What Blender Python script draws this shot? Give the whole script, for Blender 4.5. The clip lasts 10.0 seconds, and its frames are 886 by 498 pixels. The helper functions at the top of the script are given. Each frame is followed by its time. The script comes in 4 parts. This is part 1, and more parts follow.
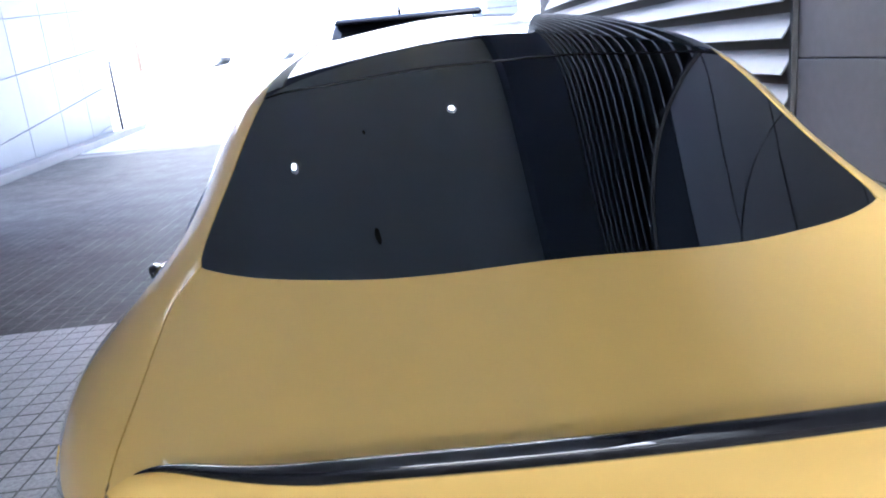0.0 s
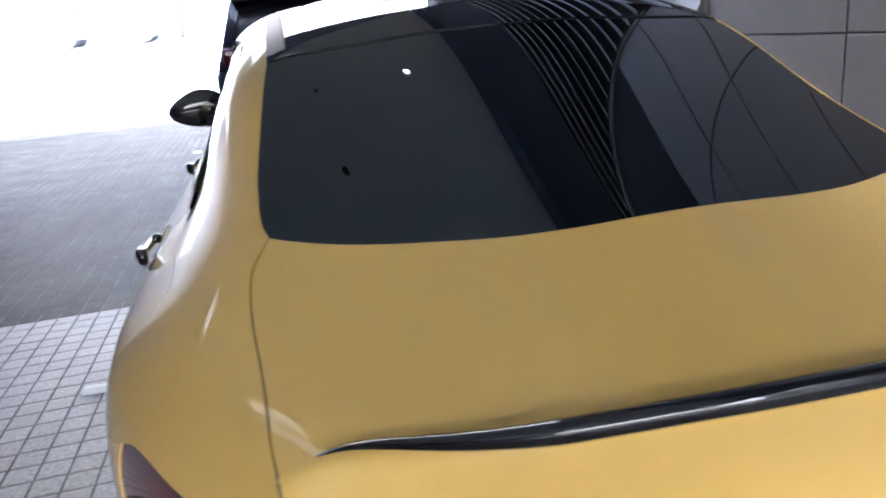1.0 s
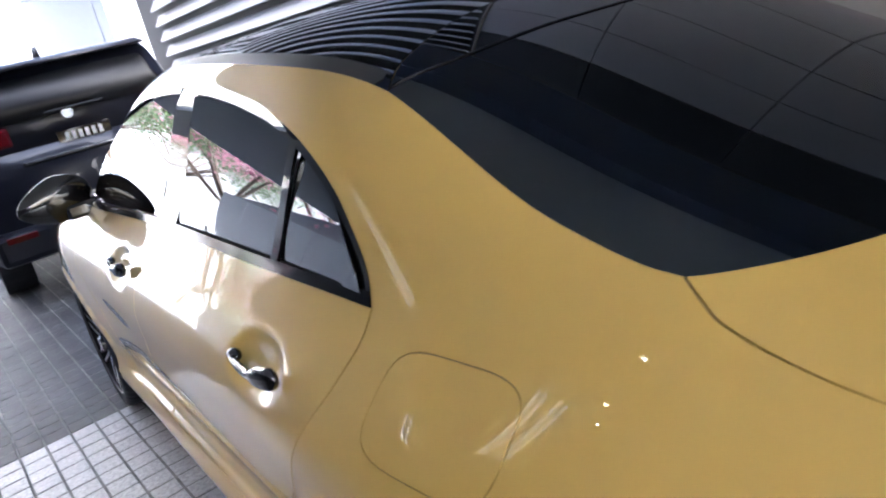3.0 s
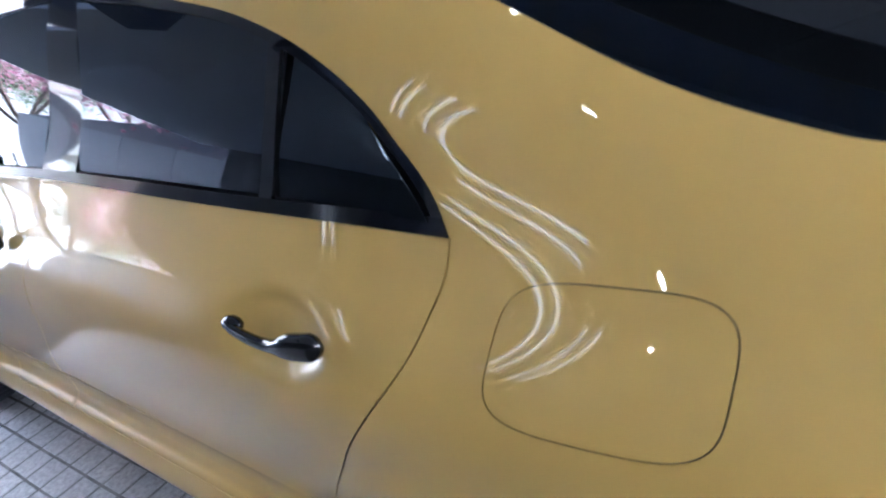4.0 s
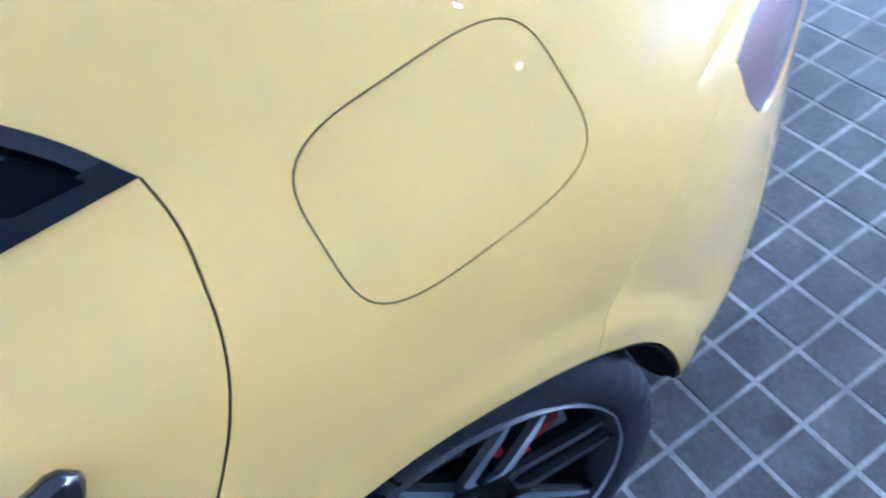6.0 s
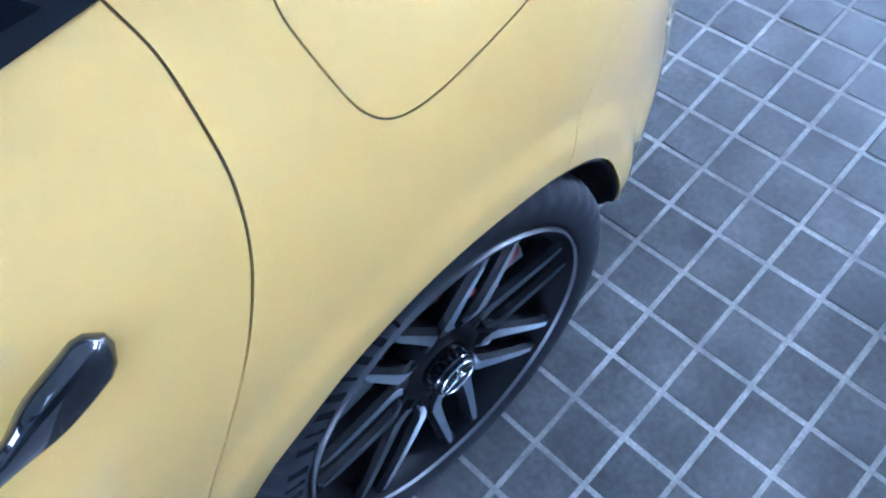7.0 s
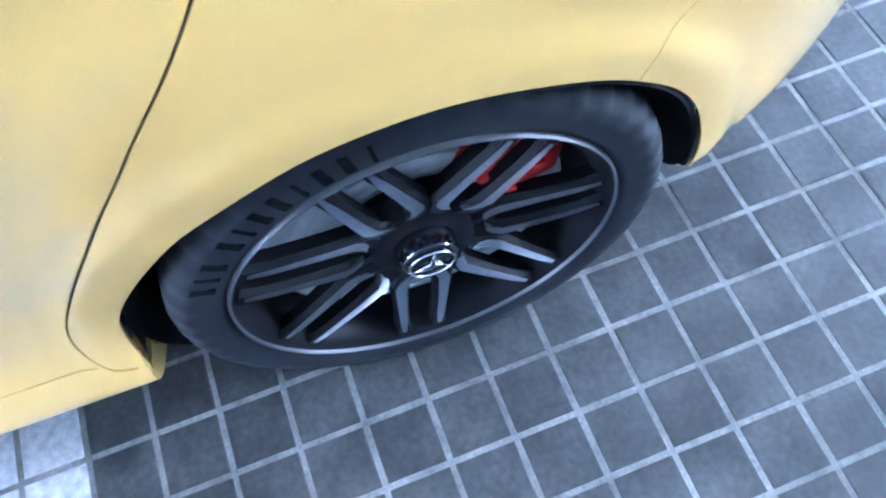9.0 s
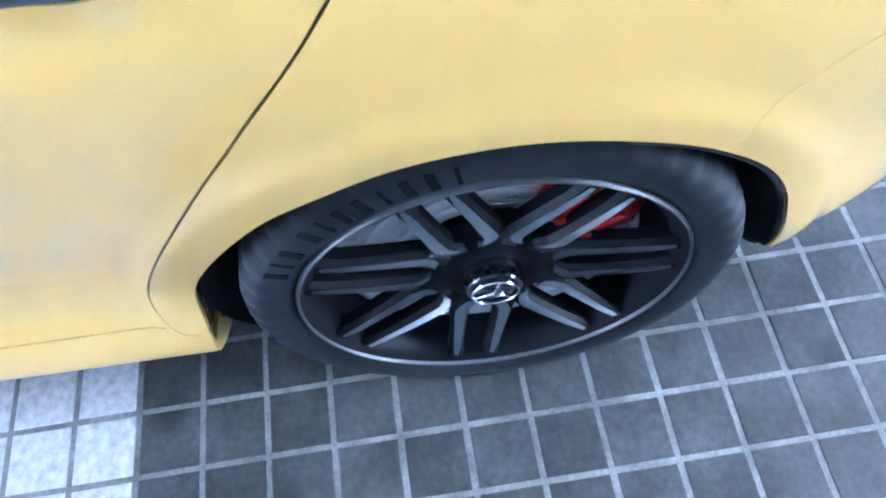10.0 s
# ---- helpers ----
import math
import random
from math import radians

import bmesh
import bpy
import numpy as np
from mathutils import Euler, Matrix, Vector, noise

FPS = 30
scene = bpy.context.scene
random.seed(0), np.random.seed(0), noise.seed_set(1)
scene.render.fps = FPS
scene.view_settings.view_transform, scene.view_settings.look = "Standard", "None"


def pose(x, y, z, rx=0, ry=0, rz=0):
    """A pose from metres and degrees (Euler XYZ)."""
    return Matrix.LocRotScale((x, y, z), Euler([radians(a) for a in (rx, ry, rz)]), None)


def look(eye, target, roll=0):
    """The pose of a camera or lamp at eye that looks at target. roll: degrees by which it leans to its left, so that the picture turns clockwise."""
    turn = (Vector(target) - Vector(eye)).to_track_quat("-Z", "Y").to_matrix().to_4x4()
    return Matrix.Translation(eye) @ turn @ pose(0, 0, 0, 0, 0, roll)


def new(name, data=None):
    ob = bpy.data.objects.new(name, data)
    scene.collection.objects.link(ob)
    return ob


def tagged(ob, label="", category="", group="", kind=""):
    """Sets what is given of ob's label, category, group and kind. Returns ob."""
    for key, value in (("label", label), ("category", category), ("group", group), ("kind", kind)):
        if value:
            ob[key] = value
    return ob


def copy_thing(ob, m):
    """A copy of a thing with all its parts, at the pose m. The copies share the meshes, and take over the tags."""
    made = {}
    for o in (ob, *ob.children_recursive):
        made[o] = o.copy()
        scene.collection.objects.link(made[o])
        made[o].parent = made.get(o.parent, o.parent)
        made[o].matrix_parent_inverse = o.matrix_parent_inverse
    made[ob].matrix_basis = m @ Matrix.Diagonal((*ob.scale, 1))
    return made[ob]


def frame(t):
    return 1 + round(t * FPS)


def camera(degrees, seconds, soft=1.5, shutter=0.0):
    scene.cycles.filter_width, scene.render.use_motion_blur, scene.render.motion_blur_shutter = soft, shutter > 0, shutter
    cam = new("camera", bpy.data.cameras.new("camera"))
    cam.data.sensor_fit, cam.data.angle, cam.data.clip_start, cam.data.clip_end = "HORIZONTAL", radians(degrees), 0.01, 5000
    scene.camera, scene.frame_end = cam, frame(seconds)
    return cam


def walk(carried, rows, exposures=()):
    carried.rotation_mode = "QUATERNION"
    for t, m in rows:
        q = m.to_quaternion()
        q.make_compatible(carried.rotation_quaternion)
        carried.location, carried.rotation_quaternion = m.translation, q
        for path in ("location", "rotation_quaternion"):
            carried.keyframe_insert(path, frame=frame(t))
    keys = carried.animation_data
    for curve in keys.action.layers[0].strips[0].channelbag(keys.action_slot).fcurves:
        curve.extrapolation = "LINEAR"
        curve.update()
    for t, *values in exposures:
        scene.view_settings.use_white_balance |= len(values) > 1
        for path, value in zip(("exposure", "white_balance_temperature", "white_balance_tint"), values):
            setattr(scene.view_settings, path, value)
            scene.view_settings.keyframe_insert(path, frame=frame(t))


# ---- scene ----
# ================= camera =================
cam = camera(62.78, 10.0, soft=2.0, shutter=0.3)
PATH = [
    (0.00, pose(-0.1928, -1.5867, 1.3701, 75.10, 5.46, -2.52)),
    (0.50, pose(-0.3229, -1.5547, 1.3615, 74.32, 3.59, -3.78)),
    (1.00, pose(-0.5273, -1.5055, 1.3495, 73.10, 5.08, -12.57)),
    (1.50, pose(-0.7378, -1.3724, 1.3604, 72.23, 6.60, -12.52)),
    (2.00, pose(-0.9077, -1.2309, 1.3830, 69.94, 10.91, -28.01)),
    (2.50, pose(-1.0695, -1.0988, 1.4021, 73.56, 13.49, -36.26)),
    (2.70, pose(-1.1325, -1.0314, 1.4095, 73.21, 13.42, -34.56)),
    (3.80, pose(-1.3484, -0.5663, 1.4296, 64.02, 13.29, -49.64)),
    (4.00, pose(-1.3361, -0.5017, 1.4087, 62.13, 14.56, -52.25)),
    (4.50, pose(-1.3845, -0.2245, 1.3850, 51.96, 9.24, -74.90)),
    (5.00, pose(-1.3178, -0.1050, 1.3430, 45.60, 12.01, -97.64)),
    (5.20, pose(-1.2865, -0.0654, 1.3412, 44.43, 12.09, -98.34)),
    (6.30, pose(-1.2664, 0.0369, 1.3568, 35.50, 12.56, -130.25)),
    (6.50, pose(-1.2608, 0.1013, 1.3387, 34.11, 10.72, -133.51)),
    (7.00, pose(-1.2345, 0.1244, 1.3195, 28.31, 9.59, -134.33)),
    (7.50, pose(-1.2403, 0.1387, 1.3021, 30.60, 7.10, -129.17)),
    (8.00, pose(-1.2269, 0.1266, 1.2241, 30.69, 1.19, -123.23)),
    (8.50, pose(-1.2213, 0.0768, 1.1615, 23.57, 1.82, -117.54)),
    (9.00, pose(-1.2805, 0.0691, 1.1787, 25.57, 2.98, -109.15)),
    (9.50, pose(-1.3073, 0.0684, 1.1865, 27.28, 2.91, -99.62)),
    (10.00, pose(-1.2997, 0.0713, 1.1969, 28.76, 2.86, -96.86)),
]
walk(cam, PATH, exposures=[(0, 4.45, 4950, 10), (1.0, 4.33, 5250, 10), (2.0, 4.15, 5550, 10), (2.7, 4.57, 5500, 10), (4.0, 4.67, 4900, 10), (4.5, 5.85, 3990, 7), (5.0, 5.98, 3880, 7), (6.5, 6.1, 3950, 8), (7.0, 6.2, 3950, 8), (8.0, 6.15, 4100, 8), (8.5, 6.5, 4050, 8), (9.0, 6.6, 4080, 7), (10, 6.6, 4180, 7)])

# ================= light =================
SUN_AZ, SUN_EL = radians(195), radians(45)
world = bpy.data.worlds.new("sky")
scene.world = world
world.use_nodes = True
wn = world.node_tree.nodes
sky = wn.new("ShaderNodeTexSky")
sky.sky_type, sky.sun_disc = "NISHITA", False
sky.dust_density, sky.air_density = 9.0, 0.8
sky.sun_elevation, sky.sun_rotation = SUN_EL, SUN_AZ
world.node_tree.links.new(sky.outputs[0], wn["Background"].inputs[0])
wn["Background"].inputs[1].default_value = 0.09

sun = new("sun", bpy.data.lights.new("sun", "SUN"))
sun.data.energy, sun.data.angle, sun.data.color = 2.3, radians(0.5), (1, 0.96, 0.9)
sun.matrix_world = look((math.sin(SUN_AZ) * math.cos(SUN_EL) * 50, math.cos(SUN_AZ) * math.cos(SUN_EL) * 50, math.sin(SUN_EL) * 50), (0, 0, 0))

# ================= materials =================
def mat(name, color, rough=0.5, metal=0.0, coat=0.0, noise_scale=0.0, noise_amount=0.0, bump=0.0, bump_scale=200.0, ior=1.5, emit=0.0, per_piece=0.0, spots=False, cloud=0.0):
    m = bpy.data.materials.new(name)
    m.use_nodes = True
    nt = m.node_tree
    b = nt.nodes["Principled BSDF"]
    b.inputs["Base Color"].default_value = (*color, 1)
    b.inputs["Roughness"].default_value = rough
    b.inputs["Metallic"].default_value = metal
    b.inputs["Coat Weight"].default_value = coat
    b.inputs["Coat Roughness"].default_value = 0.03
    b.inputs["IOR"].default_value = ior
    if emit:
        b.inputs["Emission Color"].default_value = (*color, 1)
        b.inputs["Emission Strength"].default_value = emit
    tc = nt.nodes.new("ShaderNodeNewGeometry")
    last = None
    if noise_amount:
        parts = []
        for sc, am in ((noise_scale, noise_amount), (noise_scale * 9, noise_amount * 0.6)):
            n = nt.nodes.new("ShaderNodeTexNoise")
            n.inputs["Scale"].default_value = sc
            n.inputs["Detail"].default_value = 5
            nt.links.new(tc.outputs["Position"], n.inputs["Vector"])
            r = nt.nodes.new("ShaderNodeMapRange")
            r.inputs["From Min"].default_value, r.inputs["From Max"].default_value = 0.25, 0.75
            r.inputs["To Min"].default_value, r.inputs["To Max"].default_value = 1 - am, 1 + am
            nt.links.new(n.outputs[0], r.inputs[0])
            parts.append(r.outputs[0])
        mul = nt.nodes.new("ShaderNodeMath")
        mul.operation = "MULTIPLY"
        nt.links.new(parts[0], mul.inputs[0])
        nt.links.new(parts[1], mul.inputs[1])
        last = mul.outputs[0]
    if per_piece:
        oi = nt.nodes.new("ShaderNodeObjectInfo")
        ge = nt.nodes.new("ShaderNodeNewGeometry")
        ad = nt.nodes.new("ShaderNodeMath")
        ad.operation = "ADD"
        nt.links.new(oi.outputs["Random"], ad.inputs[0])
        nt.links.new(ge.outputs["Random Per Island"], ad.inputs[1])
        fr = nt.nodes.new("ShaderNodeMath")
        fr.operation = "FRACT"
        nt.links.new(ad.outputs[0], fr.inputs[0])
        r = nt.nodes.new("ShaderNodeMapRange")
        r.inputs["To Min"].default_value, r.inputs["To Max"].default_value = 1 - per_piece, 1 + per_piece
        nt.links.new(fr.outputs[0], r.inputs[0])
        if last is None:
            last = r.outputs[0]
        else:
            mu = nt.nodes.new("ShaderNodeMath")
            mu.operation = "MULTIPLY"
            nt.links.new(last, mu.inputs[0])
            nt.links.new(r.outputs[0], mu.inputs[1])
            last = mu.outputs[0]
    if cloud:
        # broad worn and dusty patches
        n = nt.nodes.new("ShaderNodeTexNoise")
        n.inputs["Scale"].default_value = 1.9
        n.inputs["Detail"].default_value = 6
        n.inputs["Roughness"].default_value = 0.62
        nt.links.new(tc.outputs["Position"], n.inputs["Vector"])
        r = nt.nodes.new("ShaderNodeMapRange")
        r.inputs["From Min"].default_value, r.inputs["From Max"].default_value = 0.35, 0.65
        r.inputs["To Min"].default_value, r.inputs["To Max"].default_value = 1 - cloud, 1 + cloud
        nt.links.new(n.outputs[0], r.inputs[0])
        mu = nt.nodes.new("ShaderNodeMath")
        mu.operation = "MULTIPLY"
        nt.links.new(last, mu.inputs[0])
        nt.links.new(r.outputs[0], mu.inputs[1])
        last = mu.outputs[0]
    if spots:
        # worn-in oil drips: few, round, of uneven size
        vo = nt.nodes.new("ShaderNodeTexVoronoi")
        vo.voronoi_dimensions = "2D"
        vo.inputs["Scale"].default_value = 1.9
        nt.links.new(tc.outputs["Position"], vo.inputs["Vector"])
        r = nt.nodes.new("ShaderNodeMapRange")
        r.inputs["From Min"].default_value, r.inputs["From Max"].default_value = 0.025, 0.085
        r.inputs["To Min"].default_value, r.inputs["To Max"].default_value = 0.4, 1.0
        nt.links.new(vo.outputs["Distance"], r.inputs[0])
        mu = nt.nodes.new("ShaderNodeMath")
        mu.operation = "MULTIPLY"
        nt.links.new(last, mu.inputs[0])
        nt.links.new(r.outputs[0], mu.inputs[1])
        last = mu.outputs[0]
    if last is not None:
        sc = nt.nodes.new("ShaderNodeVectorMath")
        sc.operation = "SCALE"
        sc.inputs[0].default_value = color
        nt.links.new(last, sc.inputs["Scale"])
        nt.links.new(sc.outputs[0], b.inputs["Base Color"])
    if bump:
        n = nt.nodes.new("ShaderNodeTexNoise")
        n.inputs["Scale"].default_value = bump_scale
        n.inputs["Detail"].default_value = 4
        nt.links.new(tc.outputs["Position"], n.inputs["Vector"])
        bp = nt.nodes.new("ShaderNodeBump")
        bp.inputs["Strength"].default_value = bump
        bp.inputs["Distance"].default_value = 0.002
        nt.links.new(n.outputs[0], bp.inputs["Height"])
        nt.links.new(bp.outputs[0], b.inputs["Normal"])
    return m


def glass_mat(name, tint, rough=0.0, ior=1.5):
    m = bpy.data.materials.new(name)
    m.use_nodes = True
    b = m.node_tree.nodes["Principled BSDF"]
    b.inputs["Base Color"].default_value = (*tint, 1)
    b.inputs["Transmission Weight"].default_value = 1.0
    b.inputs["Roughness"].default_value = rough
    b.inputs["IOR"].default_value = ior
    return m


def turned_mat(name, color):
    """Lathe-turned metal: fine grooves run round the wheel's axle, so that its gloss is drawn out along the spokes."""
    m = mat(name, color, rough=0.46, metal=1.0, noise_scale=60, noise_amount=0.08)
    nt = m.node_tree
    co = nt.nodes.new("ShaderNodeTexCoord")
    cr = nt.nodes.new("ShaderNodeVectorMath")
    cr.operation = "MULTIPLY"
    cr.inputs[0].default_value = (0, 1, 1)
    nt.links.new(co.outputs["Object"], cr.inputs[1])
    tr = nt.nodes.new("ShaderNodeVectorTransform")
    tr.vector_type, tr.convert_from, tr.convert_to = "VECTOR", "OBJECT", "WORLD"
    nt.links.new(cr.outputs[0], tr.inputs[0])
    nm = nt.nodes.new("ShaderNodeVectorMath")
    nm.operation = "NORMALIZE"
    nt.links.new(tr.outputs[0], nm.inputs[0])
    b = nt.nodes["Principled BSDF"]
    nt.links.new(nm.outputs[0], b.inputs["Tangent"])
    b.inputs["Anisotropic"].default_value = 1.0
    return m


M_PAINT = mat("yellow_paint", (0.70, 0.468, 0.124), rough=0.35, coat=1.0, noise_scale=3, noise_amount=0.02)
M_PAINT.node_tree.nodes["Principled BSDF"].inputs["Specular IOR Level"].default_value = 0.1
M_PAINT.node_tree.nodes["Principled BSDF"].inputs["Coat Roughness"].default_value = 0.008
# paint yellow dimmed: shade and bounced light inside the panel gaps, as colour
M_GAP = mat("seam_shade", (0.24, 0.17, 0.07), rough=0.8)
M_GLOSS = mat("gloss_black", (0.008, 0.008, 0.010), rough=0.06, coat=0.5)
M_TRIM = mat("trim_black", (0.006, 0.006, 0.008), rough=0.08)
M_TRIM.node_tree.nodes["Principled BSDF"].inputs["Specular IOR Level"].default_value = 0.28
M_TINT = glass_mat("dark_glass", (0.003, 0.0035, 0.006), ior=1.92)
M_TINT.node_tree.nodes["Principled BSDF"].inputs["Specular Tint"].default_value = (0.74, 0.88, 1.0, 1)
M_SIDEGLASS = glass_mat("side_glass", (0.012, 0.014, 0.020), ior=1.8)
M_SIDEGLASS.node_tree.nodes["Principled BSDF"].inputs["Specular Tint"].default_value = (0.78, 0.88, 1.0, 1)
M_SATIN = mat("satin_black", (0.010, 0.010, 0.012), rough=0.42)
M_RUBBER = mat("tyre_rubber", (0.013, 0.014, 0.019), rough=0.66, noise_scale=30, noise_amount=0.15, bump=0.2, bump_scale=400)
M_RUBBER.node_tree.nodes["Principled BSDF"].inputs["Specular IOR Level"].default_value = 0.3
M_RUBBERBAR = mat("tyre_mark", (0.0055, 0.006, 0.008), rough=0.9)
M_RUBBERBAR.node_tree.nodes["Principled BSDF"].inputs["Specular IOR Level"].default_value = 0.08
M_RIMDARK = mat("rim_matt_black", (0.005, 0.005, 0.007), rough=0.5)
M_RIMDARK.node_tree.nodes["Principled BSDF"].inputs["Specular IOR Level"].default_value = 0.13
M_RIMCUT = turned_mat("rim_machined", (0.34, 0.36, 0.40))
M_RIMEDGE = mat("rim_edge", (0.075, 0.075, 0.08), rough=0.4, metal=0.3)
M_RIMEDGE.node_tree.nodes["Principled BSDF"].inputs["Specular IOR Level"].default_value = 0.3
M_CHROME = mat("chrome", (0.8, 0.81, 0.83), rough=0.08, metal=1.0)
M_DISC = mat("brake_steel", (0.80, 0.80, 0.78), rough=0.40, metal=0.25, noise_scale=40, noise_amount=0.1)
M_RED = mat("caliper_red", (0.55, 0.012, 0.010), rough=0.3, coat=0.5)
M_LAMP = mat("tail_lamp_red", (0.10, 0.003, 0.006), rough=0.05, coat=1.0)
M_LINER = mat("arch_liner", (0.004, 0.004, 0.0045), rough=0.9)
M_CABIN = mat("cabin_dark", (0.012, 0.012, 0.014), rough=0.7)
M_TILE_D = mat("tile_dark_granite", (0.046, 0.0455, 0.044), rough=0.58, noise_scale=9, noise_amount=0.5, bump=0.35, bump_scale=350, per_piece=0.14, spots=True, cloud=0.38)
M_TILE_D.node_tree.nodes["Principled BSDF"].inputs["Specular IOR Level"].default_value = 0.3
M_TILE_L = mat("tile_light_granite", (0.45, 0.442, 0.435), rough=0.40, noise_scale=60, noise_amount=0.34, bump=0.35, bump_scale=350, per_piece=0.07)
M_GROUT = mat("grout", (0.165, 0.159, 0.147), rough=0.8, noise_scale=16, noise_amount=0.5, cloud=0.45)
M_GROUND = mat("sunlit_concrete", (0.45, 0.44, 0.425), rough=0.8, noise_scale=1.2, noise_amount=0.08)
M_WALL = mat("stone_panel", (0.148, 0.145, 0.147), rough=0.6, noise_scale=2.0, noise_amount=0.10, bump=0.2, bump_scale=60)
M_WALLB = mat("wall_panel_pale", (0.108, 0.121, 0.144), rough=0.5, noise_scale=1.5, noise_amount=0.05)
# same stone darkened: shade of the upper wall is put into its colour
M_WALL_SHADED = mat("stone_panel_shaded", (0.022, 0.022, 0.024), rough=0.6, noise_scale=2.0, noise_amount=0.10)
M_WALL_SHADED.node_tree.nodes["Principled BSDF"].inputs["Specular IOR Level"].default_value = 0.05
M_FAR = mat("far_board", (0.26, 0.255, 0.25), rough=0.8, noise_scale=0.1, noise_amount=0.08)
M_JOINT = mat("wall_joint", (0.035, 0.035, 0.035), rough=0.9)
M_LOUVRE = mat("louvre_metal", (0.19, 0.195, 0.21), rough=0.4, metal=0.3, noise_scale=4, noise_amount=0.06)
M_WHITE = mat("white_paint", (0.8, 0.8, 0.8), rough=0.5, noise_scale=2, noise_amount=0.03)
M_CEIL = mat("ceiling_paint", (0.74, 0.78, 0.83), rough=0.7, noise_scale=1, noise_amount=0.03)
M_BEAM = mat("beam_paint", (0.10, 0.12, 0.20), rough=0.7, noise_scale=1, noise_amount=0.03)
M_SIDE = mat("side_wall_dark", (0.06, 0.065, 0.085), rough=0.7, noise_scale=1.5, noise_amount=0.1)
M_TUBE = mat("tube_light", (1.0, 0.97, 0.9), emit=0.36)
M_SPOT = mat("downlight_glow", (1.0, 0.93, 0.82), emit=6.0)
M_NAVY = mat("navy_paint", (0.010, 0.011, 0.020), rough=0.3, coat=0.35)
M_NAVY.node_tree.nodes["Principled BSDF"].inputs["Specular IOR Level"].default_value = 0.25
M_LEAF = mat("leaf_green", (0.045, 0.075, 0.02), rough=0.6, noise_scale=3, noise_amount=0.3, per_piece=0.35)
M_PINK = mat("blossom_pink", (0.30, 0.11, 0.16), rough=0.6, noise_scale=3, noise_amount=0.2, per_piece=0.3)
M_BARK = mat("bark", (0.10, 0.07, 0.05), rough=0.9, noise_scale=8, noise_amount=0.3)


# ================= mesh helpers =================
def add_mesh(name, verts, faces, material, parent=None, label="", smooth=True, normals=None):
    me = bpy.data.meshes.new(name)
    me.from_pydata([tuple(map(float, v)) for v in verts], [], [tuple(map(int, f)) for f in faces])
    me.materials.append(material)
    if smooth:
        me.polygons.foreach_set("use_smooth", [True] * len(me.polygons))
    me.update()
    if normals is not None:
        me.normals_split_custom_set_from_vertices([tuple(map(float, n)) for n in normals])
    ob = new(name, me)
    if parent is not None:
        ob.parent = parent
    if label:
        tagged(ob, label)
    return ob


def part(name, bm, material, parent, label="", smooth=False):
    me = bpy.data.meshes.new(name)
    bm.to_mesh(me)
    bm.free()
    me.materials.append(material)
    if smooth:
        me.polygons.foreach_set("use_smooth", [True] * len(me.polygons))
    ob = new(name, me)
    if parent is not None:
        ob.parent = parent
    if label:
        tagged(ob, label)
    return ob


def box_bm(cx, cy, cz, sx, sy, sz, bevel=0.0, bm=None, m=None):
    bm = bm or bmesh.new()
    r = bmesh.ops.create_cube(bm, size=1)
    mm = (m or Matrix()) @ Matrix.Translation((cx, cy, cz)) @ Matrix.Diagonal((sx, sy, sz, 1))
    bmesh.ops.transform(bm, matrix=mm, verts=r["verts"])
    if bevel:
        es = list({e for v in r["verts"] for e in v.link_edges})
        bmesh.ops.bevel(bm, geom=es, offset=bevel, segments=2, affect="EDGES", profile=0.5)
    return bm


def thing(name, label, category, loc=(0, 0, 0), kind="", group=""):
    e = new(name)
    e.location = loc
    tagged(e, label, category, group, kind)
    return e


def catmull(pts, n):
    """n points along a smooth curve through pts."""
    p = np.array(pts, float)
    p = np.vstack([2 * p[0] - p[1], p, 2 * p[-1] - p[-2]])
    out = []
    for i in range(1, len(p) - 2):
        for a in np.linspace(0, 1, 12, endpoint=False):
            a2, a3 = a * a, a * a * a
            out.append(0.5 * (2 * p[i] + (p[i + 1] - p[i - 1]) * a + (2 * p[i - 1] - 5 * p[i] + 4 * p[i + 1] - p[i + 2]) * a2 + (3 * p[i] - p[i - 1] - 3 * p[i + 1] + p[i + 2]) * a3))
    out.append(p[-2])
    return resample(np.array(out), n)


def resample(q, n):
    d = np.r_[0, np.cumsum(np.linalg.norm(np.diff(q, axis=0), axis=1))]
    s = np.linspace(0, d[-1], n)
    return np.stack([np.interp(s, d, q[:, k]) for k in range(q.shape[1])], 1)


def tube(name, path, radius, material, parent, label="", ring=8):
    """A round bar along a path; radius may be a number or one per point."""
    p = np.array(path, float)
    rad = np.full(len(p), radius) if np.isscalar(radius) else np.array(radius)
    vs, fs = [], []
    for i, c in enumerate(p):
        d = p[min(i + 1, len(p) - 1)] - p[max(i - 1, 0)]
        d = d / np.linalg.norm(d)
        a = np.cross(d, (0, 0, 1) if abs(d[2]) < 0.9 else (1, 0, 0))
        a /= np.linalg.norm(a)
        b = np.cross(d, a)
        for k in range(ring):
            w = 2 * math.pi * k / ring
            vs.append(c + rad[i] * (math.cos(w) * a + math.sin(w) * b))
    for i in range(len(p) - 1):
        for k in range(ring):
            fs.append((i * ring + k, i * ring + (k + 1) % ring, (i + 1) * ring + (k + 1) % ring, (i + 1) * ring + k))
    fs.append(tuple(range(ring))[::-1])
    fs.append(tuple((len(p) - 1) * ring + k for k in range(ring)))
    return add_mesh(name, vs, fs, material, parent, label)


